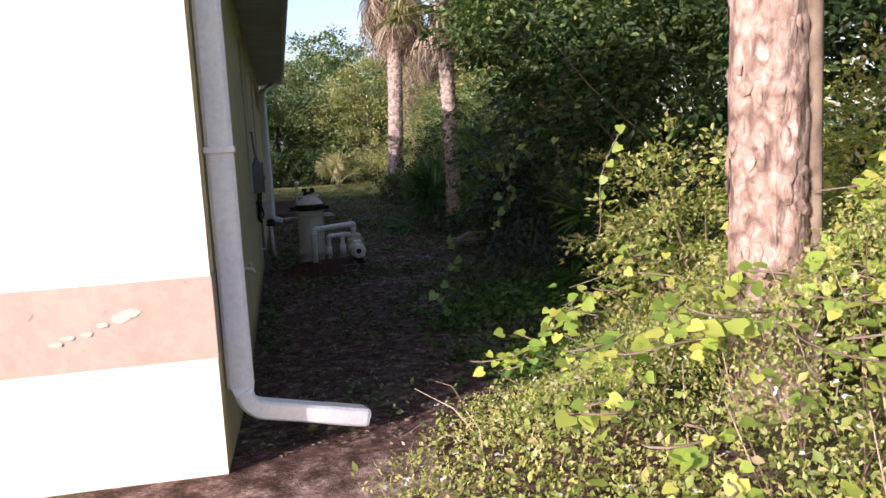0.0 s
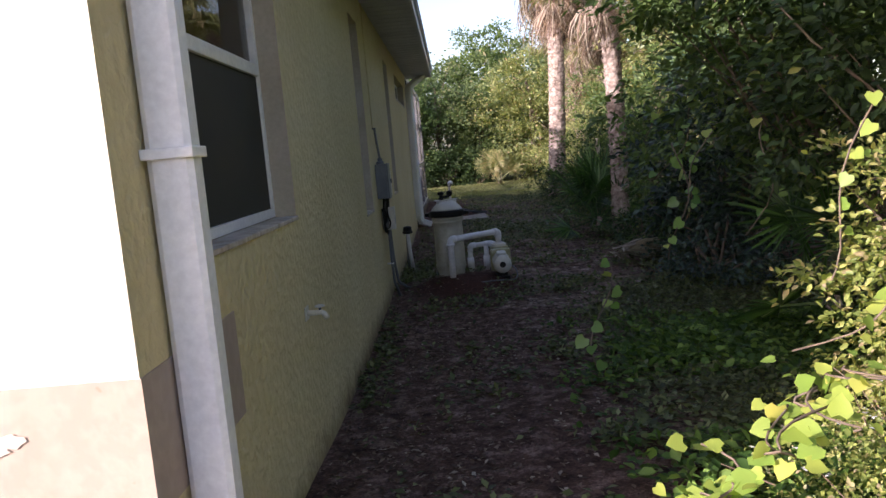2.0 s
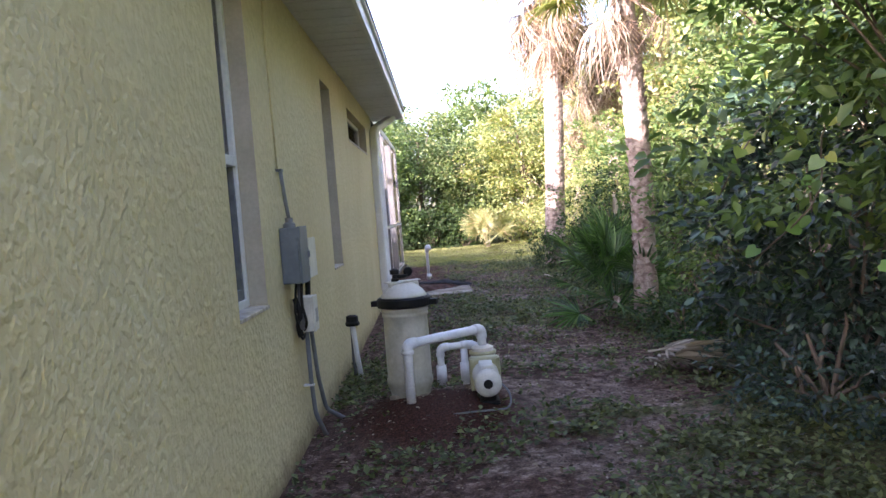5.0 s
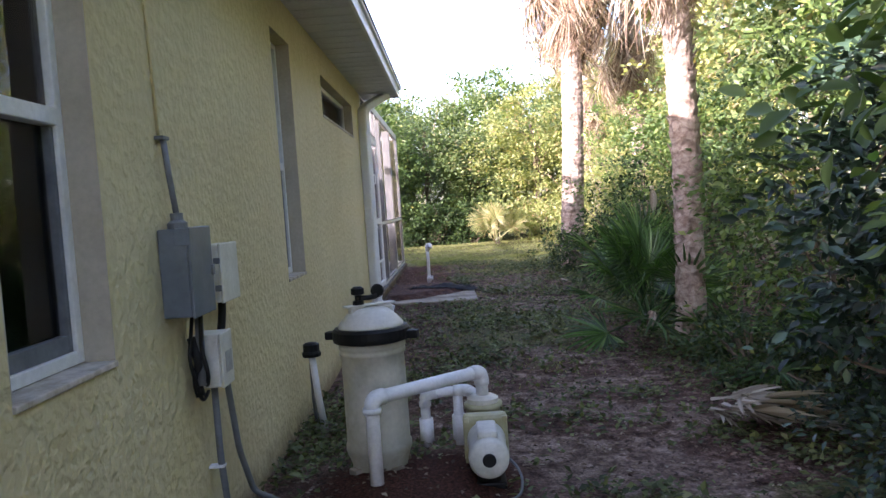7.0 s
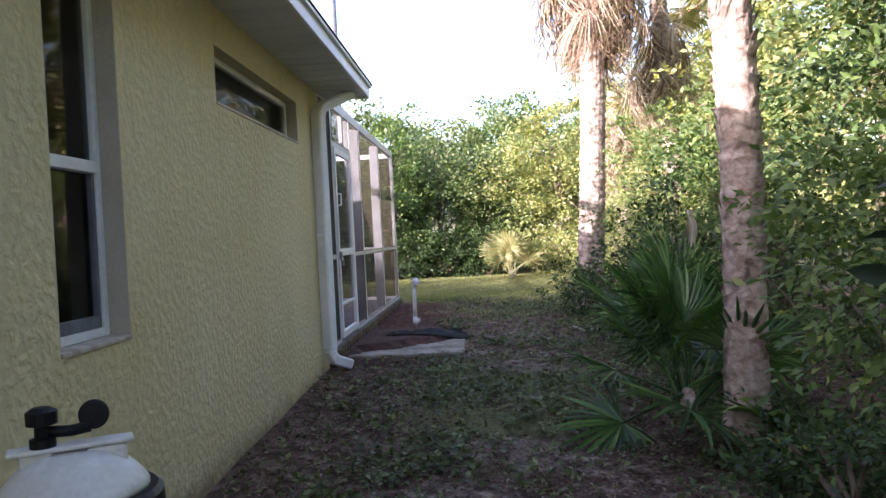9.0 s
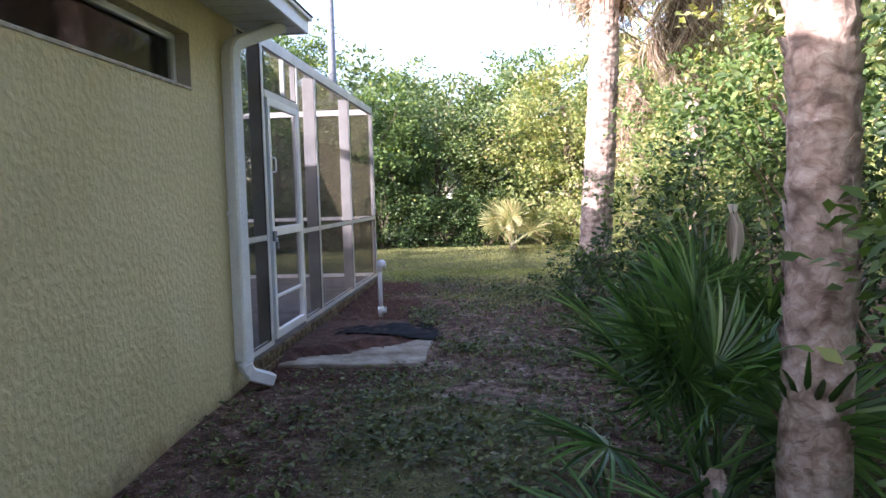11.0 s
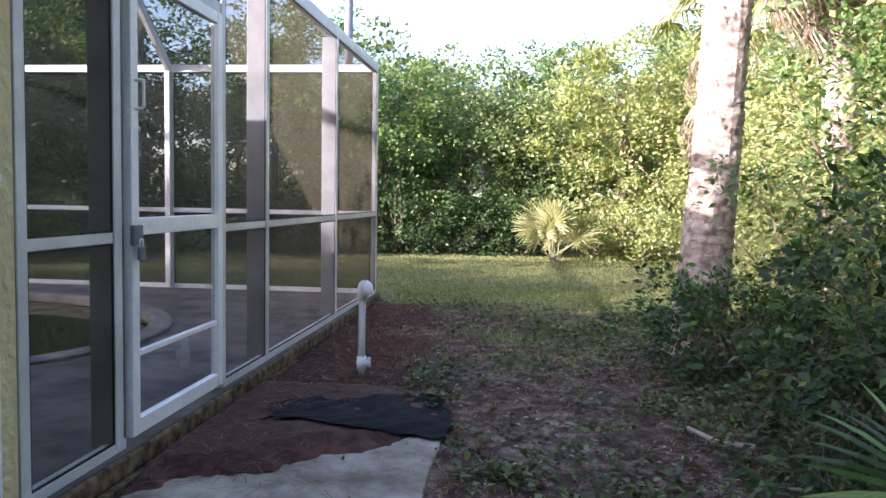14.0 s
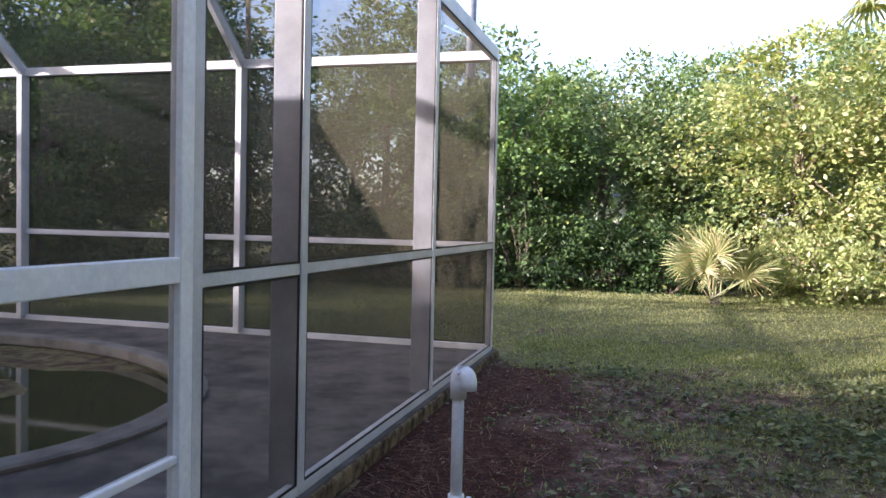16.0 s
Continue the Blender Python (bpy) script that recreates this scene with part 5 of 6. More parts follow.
def split_fronds(ob, seed, size, specs, material):
    """Fronds whose leaflets are pieces of their own, on shared meshes."""
    rng = random.Random(seed)
    shapes = []
    for k in range(6):
        V, F = [], []
        dr = rng.uniform(0.12, 0.75)
        for t, w in zip((0.0, 0.35, 0.65, 0.85, 1.0), (0.3, 1.0, 0.9, 0.55, 0.03)):
            h, L = w * 0.0155 * size, 0.55 * size
            p = Vector((0, L * t * (1 - 0.12 * dr * t), -dr * L * max(t - 0.25, 0) ** 2 * 0.6))
            V += [p + Vector((-h, 0, 0.35 * h)), p + Vector((0, 0, -0.35 * h)), p + Vector((h, 0, 0.35 * h))]
        for j in range(4):
            b = 3 * j
            F += [(b, b + 1, b + 4, b + 3), (b + 1, b + 2, b + 5, b + 4)]
        me = bpy.data.meshes.new("leaflet")
        me.from_pydata([tuple(v) for v in V], [], F)
        me.materials.append(material)
        shapes.append(me)
    bm = bmesh.new()
    add_tube(bm, [(0, 0, 0), (0, 0.31 * size, 0.01), (0, 0.63 * size, 0)], [0.014 * size, 0.010 * size, 0.008 * size], 6)
    stalk = bpy.data.meshes.new("frond")
    bm.to_mesh(stalk)
    bm.free()
    stalk.materials.append(material)
    for p, head, el, tw, sc in specs:
        fr = new("frond", stalk)
        fr.parent = ob
        fr.matrix_basis = Matrix.Translation(p) @ Euler((0, 0, radians(head))).to_matrix().to_4x4() @ Euler((radians(el), 0, 0)).to_matrix().to_4x4() @ Euler((0, radians(tw), 0)).to_matrix().to_4x4() @ Matrix.Scale(sc, 4)
        m = 27
        for k in range(m):
            a = (k / (m - 1) - 0.5) * 4.3
            s = (1 - 0.28 * abs(a / 2.15) ** 2) * rng.uniform(0.9, 1.06)
            lf = new("leaflet", rng.choice(shapes))
            lf.parent = fr
            lf.matrix_basis = Matrix.Translation((0, 0.62 * size, 0)) @ Matrix.Rotation(-a, 4, "Z") @ Matrix.Scale(s, 4)


def palmetto(seed, at, n, size, label, material=None, spread=360, head0=0, split=True, tilts=(-10, 2, 12, 24, 36, 50, 70)):
    rng = random.Random(seed)
    gz = ground_z(at[0], at[1])
    ob = empty("palmetto", (at[0], at[1], gz))
    ms = [fan_frond("frond", seed * 10 + k, 22, 0.62 * size, 3.6, 0.55 * size, 0.5 + 0.2 * k, 0.040 * size) for k in range(4)]
    specs = []
    for k in range(n):
        el = rng.choice(tilts) + rng.uniform(-6, 6)
        specs.append(((rng.uniform(-0.08, 0.08), rng.uniform(-0.08, 0.08), 0.02 + 0.2 * size * rng.random()), head0 + spread * k / n + rng.uniform(-14, 14), el, rng.uniform(-50, 50), rng.uniform(0.75, 1.1)))
    if split:
        split_fronds(ob, seed, size, specs, material or M_FROND)
    else:
        fronds(ob, ms, specs, material or M_FROND)
    bm = bmesh.new()
    add_tube(bm, [(0, 0, -0.05), (0.02, 0.0, 0.12 * size), (0.03, 0.03, 0.20 * size)], [0.09 * size, 0.075 * size, 0.04 * size], 9, wob=0.12)
    part("stump", bm, M_PALMBARK, ob)
    return tagged(ob, label, "palmetto")


def palm_trunk(bm, pts, radii, boots=0.0, seed=1):
    """A ringed trunk."""
    rng = random.Random(seed)
    P, R = [], []
    total = sum((Vector(b) - Vector(a)).length for a, b in zip(pts, pts[1:]))
    n = int(total / 0.055)
    for k in range(n + 1):
        s = k / n * (len(pts) - 1)
        i = min(int(s), len(pts) - 2)
        f = s - i
        P.append(Vector(pts[i]).lerp(Vector(pts[i + 1]), f))
        r = radii[i] * (1 - f) + radii[i + 1] * f
        R.append(r * (1.0 + (0.028 if k % 2 else -0.018) + rng.uniform(-0.03, 0.03)))
    add_tube(bm, P, R, 18, wob=0.03)
    return P, R


def palm(name, seed, base, top, r, crown, dead, label, boots=0, frond_mat=None, size=1.0, skirt=1.4):
    rng = random.Random(seed)
    gz = ground_z(base[0], base[1])
    ob = empty(name, (base[0], base[1], gz))
    T = Vector((top[0] - base[0], top[1] - base[1], top[2] - gz))
    pts = [Vector((T.x * s, T.y * s, -0.1 + (T.z + 0.1) * s)) + Vector((0.06 * math.sin(s * 3.1), 0.04 * math.sin(s * 2.2), 0)) for s in (0, 0.25, 0.5, 0.75, 1.0)]
    bm = bmesh.new()
    palm_trunk(bm, pts, [r * 1.15, r, r * 0.97, r * 0.95, r * 0.9], seed=seed)
    part("trunk", bm, M_PALMBARK, ob)
    # bark flakes left by old stalks
    V, F = [], []
    for k in range(boots):
        s = rng.random()
        i = min(int(s * 4), 3)
        c = pts[i].lerp(pts[i + 1], s * 4 - i)
        a = rng.uniform(0, 2 * math.pi)
        d, t = Vector((math.cos(a), math.sin(a), 0)), Vector((-math.sin(a), math.cos(a), 0))
        w, h, o = rng.uniform(0.02, 0.05), rng.uniform(0.04, 0.11), rng.uniform(0.012, 0.04)
        p = c + d * (r * 0.93)
        b = len(V)
        V += [p - t * w, p + t * w, p + t * w * 0.5 + d * o + Vector((0, 0, h)), p - t * w * 0.5 + d * o + Vector((0, 0, h)), p + Vector((0, 0, h * 0.5)) - d * 0.01]
        F += [(b, b + 1, b + 2), (b, b + 2, b + 3), (b, b + 3, b + 4), (b + 1, b + 4, b + 2)]
    if V:
        tagged(mesh_from("bark_flake", [tuple(v) for v in V], F, M_PALMBARK, ob), kind="stuff")
    fm = frond_mat or M_FROND_PALE
    live = [fan_frond("frond", seed * 7 + k, 26, 0.75 * size, 4.4, 0.9 * size, 0.7 + 0.3 * k, 0.05 * size) for k in range(3)]
    specs = [((T.x, T.y, T.z + rng.uniform(-0.1, 0.15)), 360 * k / crown + rng.uniform(-15, 15), rng.uniform(-35, 75), rng.uniform(-20, 20), rng.uniform(0.85, 1.15)) for k in range(crown)]
    fronds(ob, live, specs, fm)
    if dead:
        dm = [fan_frond("dead_frond", seed * 9 + k, 13, 0.85 * size, 1.5, 0.55 * size, 1.7, 0.020 * size, 0.8) for k in range(3)]
        specs = [((T.x + rng.uniform(-0.05, 0.05), T.y + rng.uniform(-0.05, 0.05), T.z - rng.uniform(0.0, skirt)), 360 * k / dead * 3.0 + rng.uniform(-15, 15), rng.uniform(-86, -38), rng.uniform(-40, 40), rng.uniform(0.75, 1.15)) for k in range(dead)]
        fronds(ob, dm, specs, M_DEADLEAF, "dead_frond", "hanging dry brown frond")
    return tagged(ob, label, "palm tree")


palm("palm_tree", 3, (2.97, 17.65), (3.30, 18.25, 5.95), 0.18, 20, 90, "tall cabbage palm with a shaggy skirt of dead fronds", boots=500, skirt=1.3, size=1.25)
palm("palm_tree", 5, (3.0, 11.35), (2.90, 11.12, 3.5), 0.118, 16, 16, "short sunlit cabbage palm with brown dead fronds", boots=320, size=0.68, skirt=0.25)
palm("palm_tree", 8, (4.9, 25.2), (4.75, 25.0, 4.4), 0.19, 18, 34, "cabbage palm by the hedge with drooping dead fronds", boots=60, skirt=1.5)
palm("palm_tree", 11, (6.3, 21.5), (6.4, 21.4, 4.9), 0.18, 18, 26, "cabbage palm among the trees, half hidden", boots=40, skirt=1.2)
palm("palm_tree", 13, (4.75, 19.8), (4.6, 19.7, 4.9), 0.16, 10, 70, "cabbage palm behind the shrubs with dead fronds", boots=40, skirt=1.2)

palmetto(2, (2.76, 11.80), 32, 0.94, "dark green saw palmetto clump beside the palm trunk", split=True, tilts=(-40, -12, 6, 18, 30, 44, 56, 68, 78))
palmetto(4, (3.15, 5.6), 12, 0.9, "shaded saw palmetto under the overhanging shrubs", split=True)
palmetto(6, (3.4, 13.9), 12, 1.0, "dark saw palmetto among the shrubs")
palmetto(9, (2.2, 25.7), 22, 0.95, "sunlit pale green fan palm shrub at the lawn's end", M_FROND_PALE, tilts=(35, 50, 62, 72, 80, 86))
palmetto(12, (3.5, 9.6), 10, 0.8, "small dark palmetto at the yard's edge")


def pine():
    bx, by = 2.27, 1.95
    gz = ground_z(bx, by)
    ob = empty("pine_tree", (bx, by, gz))
    bm = bmesh.new()
    pts, rad = [], []
    for k in range(40):
        s = k / 39
        pts.append(Vector((-0.02 + 0.05 * s, 0.1 * s, -0.1 + 6.2 * s)))
        rad.append(0.145 * (1.12 - 0.35 * s))
    add_tube(bm, pts, rad, 22, wob=0.05)
    part("trunk", bm, M_PINE, ob)
    rng = random.Random(2)
    V, F = [], []
    for k in range(900):
        z = rng.uniform(0.0, 5.5)
        a = rng.uniform(0, 2 * math.pi)
        r = 0.145 * (1.12 - 0.35 * z / 6.1) + rng.uniform(-0.004, 0.008)
        c = Vector((-0.02 + 0.05 * z / 6.1 + r * math.cos(a), 0.1 * z / 6.1 + r * math.sin(a), z))
        t, d = Vector((-math.sin(a), math.cos(a), 0)), Vector((math.cos(a), math.sin(a), 0))
        w, h = rng.uniform(0.015, 0.038), rng.uniform(0.025, 0.06)
        m = 7
        b = len(V)
        V.append(c + d * rng.uniform(0.006, 0.016))
        for q in range(m):
            th = 2 * math.pi * q / m
            rr = rng.uniform(0.75, 1.1)
            V.append(c + t * (w * rr * math.cos(th)) + Vector((0, 0, h * rr * math.sin(th))) + d * (0.002 - 0.12 * w * abs(math.cos(th))))
        for q in range(m):
            F.append((b, b + 1 + q, b + 1 + (q + 1) % m))
    tagged(mesh_from("bark_plate", [tuple(v) for v in V], F, M_PINE, ob, "flaking orange-grey bark plates"), kind="stuff")
    for sgn, a0 in ((1, 2.55), (-1, -0.75)):
        p = [(0.152 * math.cos(a0 + 0.22 * math.sin(z * 2.3 + sgn)) * (1.08 - 0.05 * z), 0.152 * math.sin(a0 + 0.22 * math.sin(z * 2.3 + sgn)) * (1.08 - 0.05 * z), z) for z in np.linspace(0, 3.8, 26)]
        tube_part("climbing_stem", p, 0.014 if sgn > 0 else 0.030, M_TWIG, ob, "woody vine stem climbing the bark", sides=7)
    # high crown, above the view
    c, f = leafy("crown", 77, (0.1, 0.2, 7.2), (1.5, 1.5, 1.2), 60, 60, 0.2, 0.16, M_LEAF_DARK, ob, "small", 0.08)
    tagged(ob, "sunlit pine trunk with flaking bark and climbing vine stems", "pine tree")


pine()

# ---- shrubs and trees along the yard ----
DK = "dense green shrub at the yard's edge, coloured dark for its shade"
# bright leaves where sun falls, dark ones for shade: light set by leaf colour
for sd, c, r, cl, per, sp, sz, mt, lab, kw in (
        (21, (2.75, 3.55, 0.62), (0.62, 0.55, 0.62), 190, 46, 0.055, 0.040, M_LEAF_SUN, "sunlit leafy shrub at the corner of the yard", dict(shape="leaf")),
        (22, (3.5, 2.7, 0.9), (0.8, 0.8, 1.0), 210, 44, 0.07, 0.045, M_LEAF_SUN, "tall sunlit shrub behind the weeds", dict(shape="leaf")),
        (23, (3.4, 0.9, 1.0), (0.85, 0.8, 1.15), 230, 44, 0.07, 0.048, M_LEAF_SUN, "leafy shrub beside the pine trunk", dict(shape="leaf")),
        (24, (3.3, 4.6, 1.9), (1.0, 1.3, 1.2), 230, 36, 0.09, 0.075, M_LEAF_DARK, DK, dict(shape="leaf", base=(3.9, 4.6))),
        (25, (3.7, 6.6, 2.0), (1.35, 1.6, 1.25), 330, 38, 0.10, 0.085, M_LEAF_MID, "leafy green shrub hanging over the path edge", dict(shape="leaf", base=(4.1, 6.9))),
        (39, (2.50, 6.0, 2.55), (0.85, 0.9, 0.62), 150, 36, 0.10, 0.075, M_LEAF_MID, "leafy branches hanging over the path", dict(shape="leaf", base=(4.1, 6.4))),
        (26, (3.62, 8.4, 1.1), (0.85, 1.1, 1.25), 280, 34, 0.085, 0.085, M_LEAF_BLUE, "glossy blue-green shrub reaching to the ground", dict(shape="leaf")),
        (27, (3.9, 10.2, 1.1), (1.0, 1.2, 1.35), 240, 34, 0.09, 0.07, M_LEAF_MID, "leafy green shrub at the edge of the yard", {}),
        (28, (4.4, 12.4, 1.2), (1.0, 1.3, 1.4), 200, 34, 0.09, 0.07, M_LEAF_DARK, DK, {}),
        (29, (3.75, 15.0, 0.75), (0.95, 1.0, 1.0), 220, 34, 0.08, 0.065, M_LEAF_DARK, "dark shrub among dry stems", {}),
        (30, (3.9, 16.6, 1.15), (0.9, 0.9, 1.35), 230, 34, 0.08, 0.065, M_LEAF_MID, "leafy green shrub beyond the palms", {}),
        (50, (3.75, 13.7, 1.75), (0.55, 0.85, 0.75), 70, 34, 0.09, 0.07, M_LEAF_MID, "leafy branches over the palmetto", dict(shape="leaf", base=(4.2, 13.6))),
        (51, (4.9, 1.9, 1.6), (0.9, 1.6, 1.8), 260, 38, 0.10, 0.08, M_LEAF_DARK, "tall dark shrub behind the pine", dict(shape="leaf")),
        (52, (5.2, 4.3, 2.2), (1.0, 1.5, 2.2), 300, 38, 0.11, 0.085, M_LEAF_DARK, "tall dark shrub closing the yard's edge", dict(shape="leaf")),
        (53, (5.0, -0.2, 1.4), (0.9, 1.2, 1.7), 220, 38, 0.10, 0.08, M_LEAF_MID, "leafy shrub in the woods beside the weeds", dict(shape="leaf")),
        (31, (3.1, 17.0, 0.34), (0.66, 0.75, 0.55), 170, 34, 0.06, 0.055, M_LEAF_DARK, "low weeds round the palm's foot", {}),
        (32, (4.3, 19.3, 1.0), (0.9, 1.4, 1.2), 200, 36, 0.09, 0.07, M_LEAF_YEL, "sunlit shrub beyond the palm", {}),
        (33, (4.9, 22.2, 1.3), (1.1, 1.6, 1.6), 220, 36, 0.11, 0.08, M_LEAF_YEL, "sunlit shrub by the lawn, its leaves coloured pale yellow for the sun", {}),
        (34, (3.1, 7.7, 0.08), (0.55, 1.2, 0.28), 110, 26, 0.06, 0.055, M_LEAF_BLUE, "low dark weeds under the shrubs", {}),
        (35, (3.0, 10.0, 0.08), (0.45, 1.0, 0.28), 110, 26, 0.06, 0.05, M_LEAF_DARK, "low dark weeds along the path", {}),
        (36, (3.35, 13.6, 0.15), (0.5, 1.1, 0.33), 120, 28, 0.06, 0.05, M_LEAF_DARK, "low dark weeds along the path", {}),
        (37, (3.45, 15.6, 0.22), (0.5, 0.9, 0.38), 110, 28, 0.06, 0.05, M_LEAF_DARK, "low weeds with dry twigs at the yard's edge", {}),
        (38, (3.9, 20.6, 0.4), (0.5, 1.2, 0.6), 110, 28, 0.07, 0.05, M_LEAF_YEL, "dry weedy shrub at the lawn's edge", {})):
    shrub(sd, c, r, cl, per, sp, sz, mt, lab, **kw)

for sd, b, h, tr, c, r, cl, per, sp, sz, mt, lab in (
        (41, (5.0, 5.6), 4.2, 0.10, (4.9, 5.6, 3.8), (1.9, 2.2, 1.7), 420, 42, 0.13, 0.10, M_LEAF_MID, "leafy green tree over the shrubs"),
        (42, (5.3, 9.3), 4.6, 0.11, (5.0, 9.4, 3.8), (1.8, 2.3, 1.9), 420, 42, 0.14, 0.10, M_LEAF_MID, "leafy green tree leaning over the yard"),
        (43, (6.0, 13.0), 5.0, 0.12, (5.8, 13.2, 3.8), (1.9, 2.3, 2.1), 400, 42, 0.15, 0.10, M_LEAF_FAR, "sunlit tree behind the palms"),
        (44, (7.0, 17.5), 5.0, 0.12, (6.6, 17.6, 3.0), (2.0, 2.6, 2.4), 380, 42, 0.16, 0.11, M_LEAF_YEL, "sunlit tree beyond the shrubs"),
        (45, (4.6, 1.6), 4.5, 0.10, (4.7, 2.2, 3.0), (1.3, 1.8, 1.8), 320, 40, 0.12, 0.09, M_LEAF_DARK, "leafy tree beside the pine"),
        (46, (7.5, 22.5), 5.5, 0.13, (7.3, 22.5, 3.6), (2.0, 2.6, 2.6), 360, 42, 0.17, 0.12, M_LEAF_YEL, "yellow-green sunlit tree in the woods"),
        (47, (8.2, 7.0), 7.0, 0.16, (8.0, 7.0, 5.0), (2.6, 4.5, 3.5), 420, 46, 0.25, 0.17, M_LEAF_FAR, "tall tree in the woods beside the yard"),
        (48, (9.0, 14.0), 7.0, 0.16, (8.8, 14.0, 5.0), (2.6, 4.5, 3.5), 400, 46, 0.25, 0.17, M_LEAF_FAR, "tall sunlit tree in the woods"),
        (49, (6.2, -0.6), 5.0, 0.12, (6.2, 0.0, 3.2), (1.6, 2.2, 2.6), 300, 42, 0.15, 0.11, M_LEAF_DARK, "tree in the woods near the pine")):
    tree(sd, b, h, tr, c, r, cl, per, sp, sz, mt, lab)

# the hedge of trees closing the yard
HK = dict(group="hedge trees behind the lawn")
rngh = random.Random(9)
# right-hand trees get the pale leaf tone that stands for sun and haze
for i, (x, y, top, wid, mt) in enumerate(((-1.3, 28.0, 4.0, 1.6, M_LEAF_MID), (0.3, 29.3, 4.4, 1.5, M_LEAF_FAR), (1.9, 29.0, 3.8, 1.4, M_LEAF_FAR), (3.6, 28.0, 4.2, 1.6, M_LEAF_YEL), (5.2, 28.6, 4.9, 1.8, M_LEAF_YEL), (7.4, 27.5, 5.6, 2.2, M_LEAF_YEL),
                                          (-3.6, 27.5, 5.4, 2.0, M_LEAF_MID), (-6.4, 27.2, 6.8, 2.2, M_LEAF_MID), (-9.4, 26.5, 7.0, 2.4, M_LEAF_MID), (-12.5, 26.0, 7.2, 2.5, M_LEAF_MID), (-7.9, 23.6, 4.4, 1.6, M_LEAF_MID), (-11.0, 21.9, 5.2, 2.0, M_LEAF_FAR),
                                          (-1.8, 34, 5.2, 2.4, M_LEAF_FAR), (2.2, 35, 5.0, 2.6, M_LEAF_FAR), (6.5, 35, 5.6, 2.8, M_LEAF_FAR), (-6.5, 33, 6.0, 2.8, M_LEAF_FAR), (-11.5, 32, 7.0, 3.0, M_LEAF_FAR), (11, 32, 7.0, 3.0, M_LEAF_FAR))):
    far = i > 11
    tree(60 + i, (x, y), top * 0.8, 0.09, (x, y, top * 0.50), (wid, 1.5 if not far else 2.0, top * (0.46 if not far else 0.56)), 100 if not far else 60, 170 if not far else 170, 0.24 if not far else 0.36, 0.105 if not far else 0.19, mt,
         "sunlit hedge tree with uneven leafy crown" if not far else "tall tree behind the hedge", limbs=5, gap=True, **HK)
# dark leaves on the left imitate the shade under the overhanging hedge
for i, (x, y, rx, h, mt) in enumerate(((-0.9, 26.8, 1.0, 1.5, M_LEAF_DARK), (0.6, 27.3, 1.0, 1.1, M_LEAF_DARK), (1.6, 27.2, 0.8, 1.0, M_LEAF_DARK), (3.7, 26.2, 0.8, 0.9, M_LEAF_YEL), (4.9, 25.4, 0.9, 1.2, M_LEAF_YEL), (-3.0, 26.4, 1.3, 1.0, M_LEAF_DARK), (-5.6, 26.0, 1.4, 1.2, M_LEAF_DARK), (-8.5, 25.6, 1.5, 1.3, M_LEAF_DARK))):
    shrub(90 + i, (x, y, h * 0.55), (rx, 0.6, h * 0.7), 130, 34, 0.09, 0.085, mt, "low shrub at the hedge's foot, leaf tone set for sun and shade", group="shrubs at the hedge's foot")

for i, (x, y, top, wid, mt) in enumerate(((-2.6, 48, 7.6, 3.0, M_LEAF_MID), (3.4, 50, 8.4, 3.2, M_LEAF_MID), (8.6, 47, 8.8, 3.4, M_LEAF_FAR), (-8.5, 50, 9.5, 3.6, M_LEAF_MID), (14.5, 45, 10.0, 3.6, M_LEAF_FAR))):
    tree(120 + i, (x, y), top * 0.8, 0.16, (x, y, top * 0.62), (wid, 2.4, top * 0.38), 130, 170, 0.40, 0.20, mt, "tall airy tree far behind the hedge", limbs=6, group="tall far trees")
# first two trees are unseen, added west of the house to shade the lawn
for i, (x, y, top, wid) in enumerate(((-15.4, 9.3, 6.9, 1.7), (-16.3, 12.0, 6.1, 1.5), (-15.0, 19.5, 6.5, 2.4), (-15.5, 23.0, 7.5, 2.6), (-10.5, 29.0, 8.0, 2.8))):
    tree(130 + i, (x, y), top * 0.8, 0.14, (x, y, top * 0.56), (wid, wid, top * 0.42), 170, 180, 0.34, 0.17, M_LEAF_MID, "tall leafy tree added to the west for lawn shade and backdrop", limbs=6, group="trees beyond the enclosure")

# pale house glimpsed through the hedge
hb = empty("distant_house", (-1.6, 52, 0.2))
box_part("wall", (-1.9, 0, 0), (1.9, 6, 2.4), M_FASCIA, hb, bevel=0)
bm = bmesh.new()
vv = [bm.verts.new(p) for p in ((-2.2, -0.5, 2.4), (2.2, -0.5, 2.4), (2.2, 6.5, 2.4), (-2.2, 6.5, 2.4), (-0.8, 3, 3.2), (0.8, 3, 3.2))]
for f in ((0, 1, 5, 4), (1, 2, 5), (2, 3, 4, 5), (3, 0, 4), (3, 2, 1, 0)):
    bm.faces.new([vv[i] for i in f])
part("roof", bm, M_SHINGLE, hb)
box_part("window_pane", (-1.5, -0.02, 0.9), (0.0, -0.002, 2.0), M_BLACK, hb, bevel=0)
tagged(hb, "pale low house glimpsed through the hedge", "house")
pole = tube_part("utility_pole", [(-2.77, 30.6, 0.0), (-2.77, 30.6, 9.0)], [0.13, 0.10], M_CONDUIT, sides=12)
tagged(pole, "tall grey utility pole beyond the pool enclosure", "utility pole")


# ---- low growth ----
def ground_points(rng, n, x0, x1, y0, y1, want):
    x, y = rng.uniform(x0, x1, n), rng.uniform(y0, y1, n)
    k = rng.random(n) < want(x, y)
    x, y = x[k], y[k]
    return np.stack([x, y, _gz(x, y)], 1)


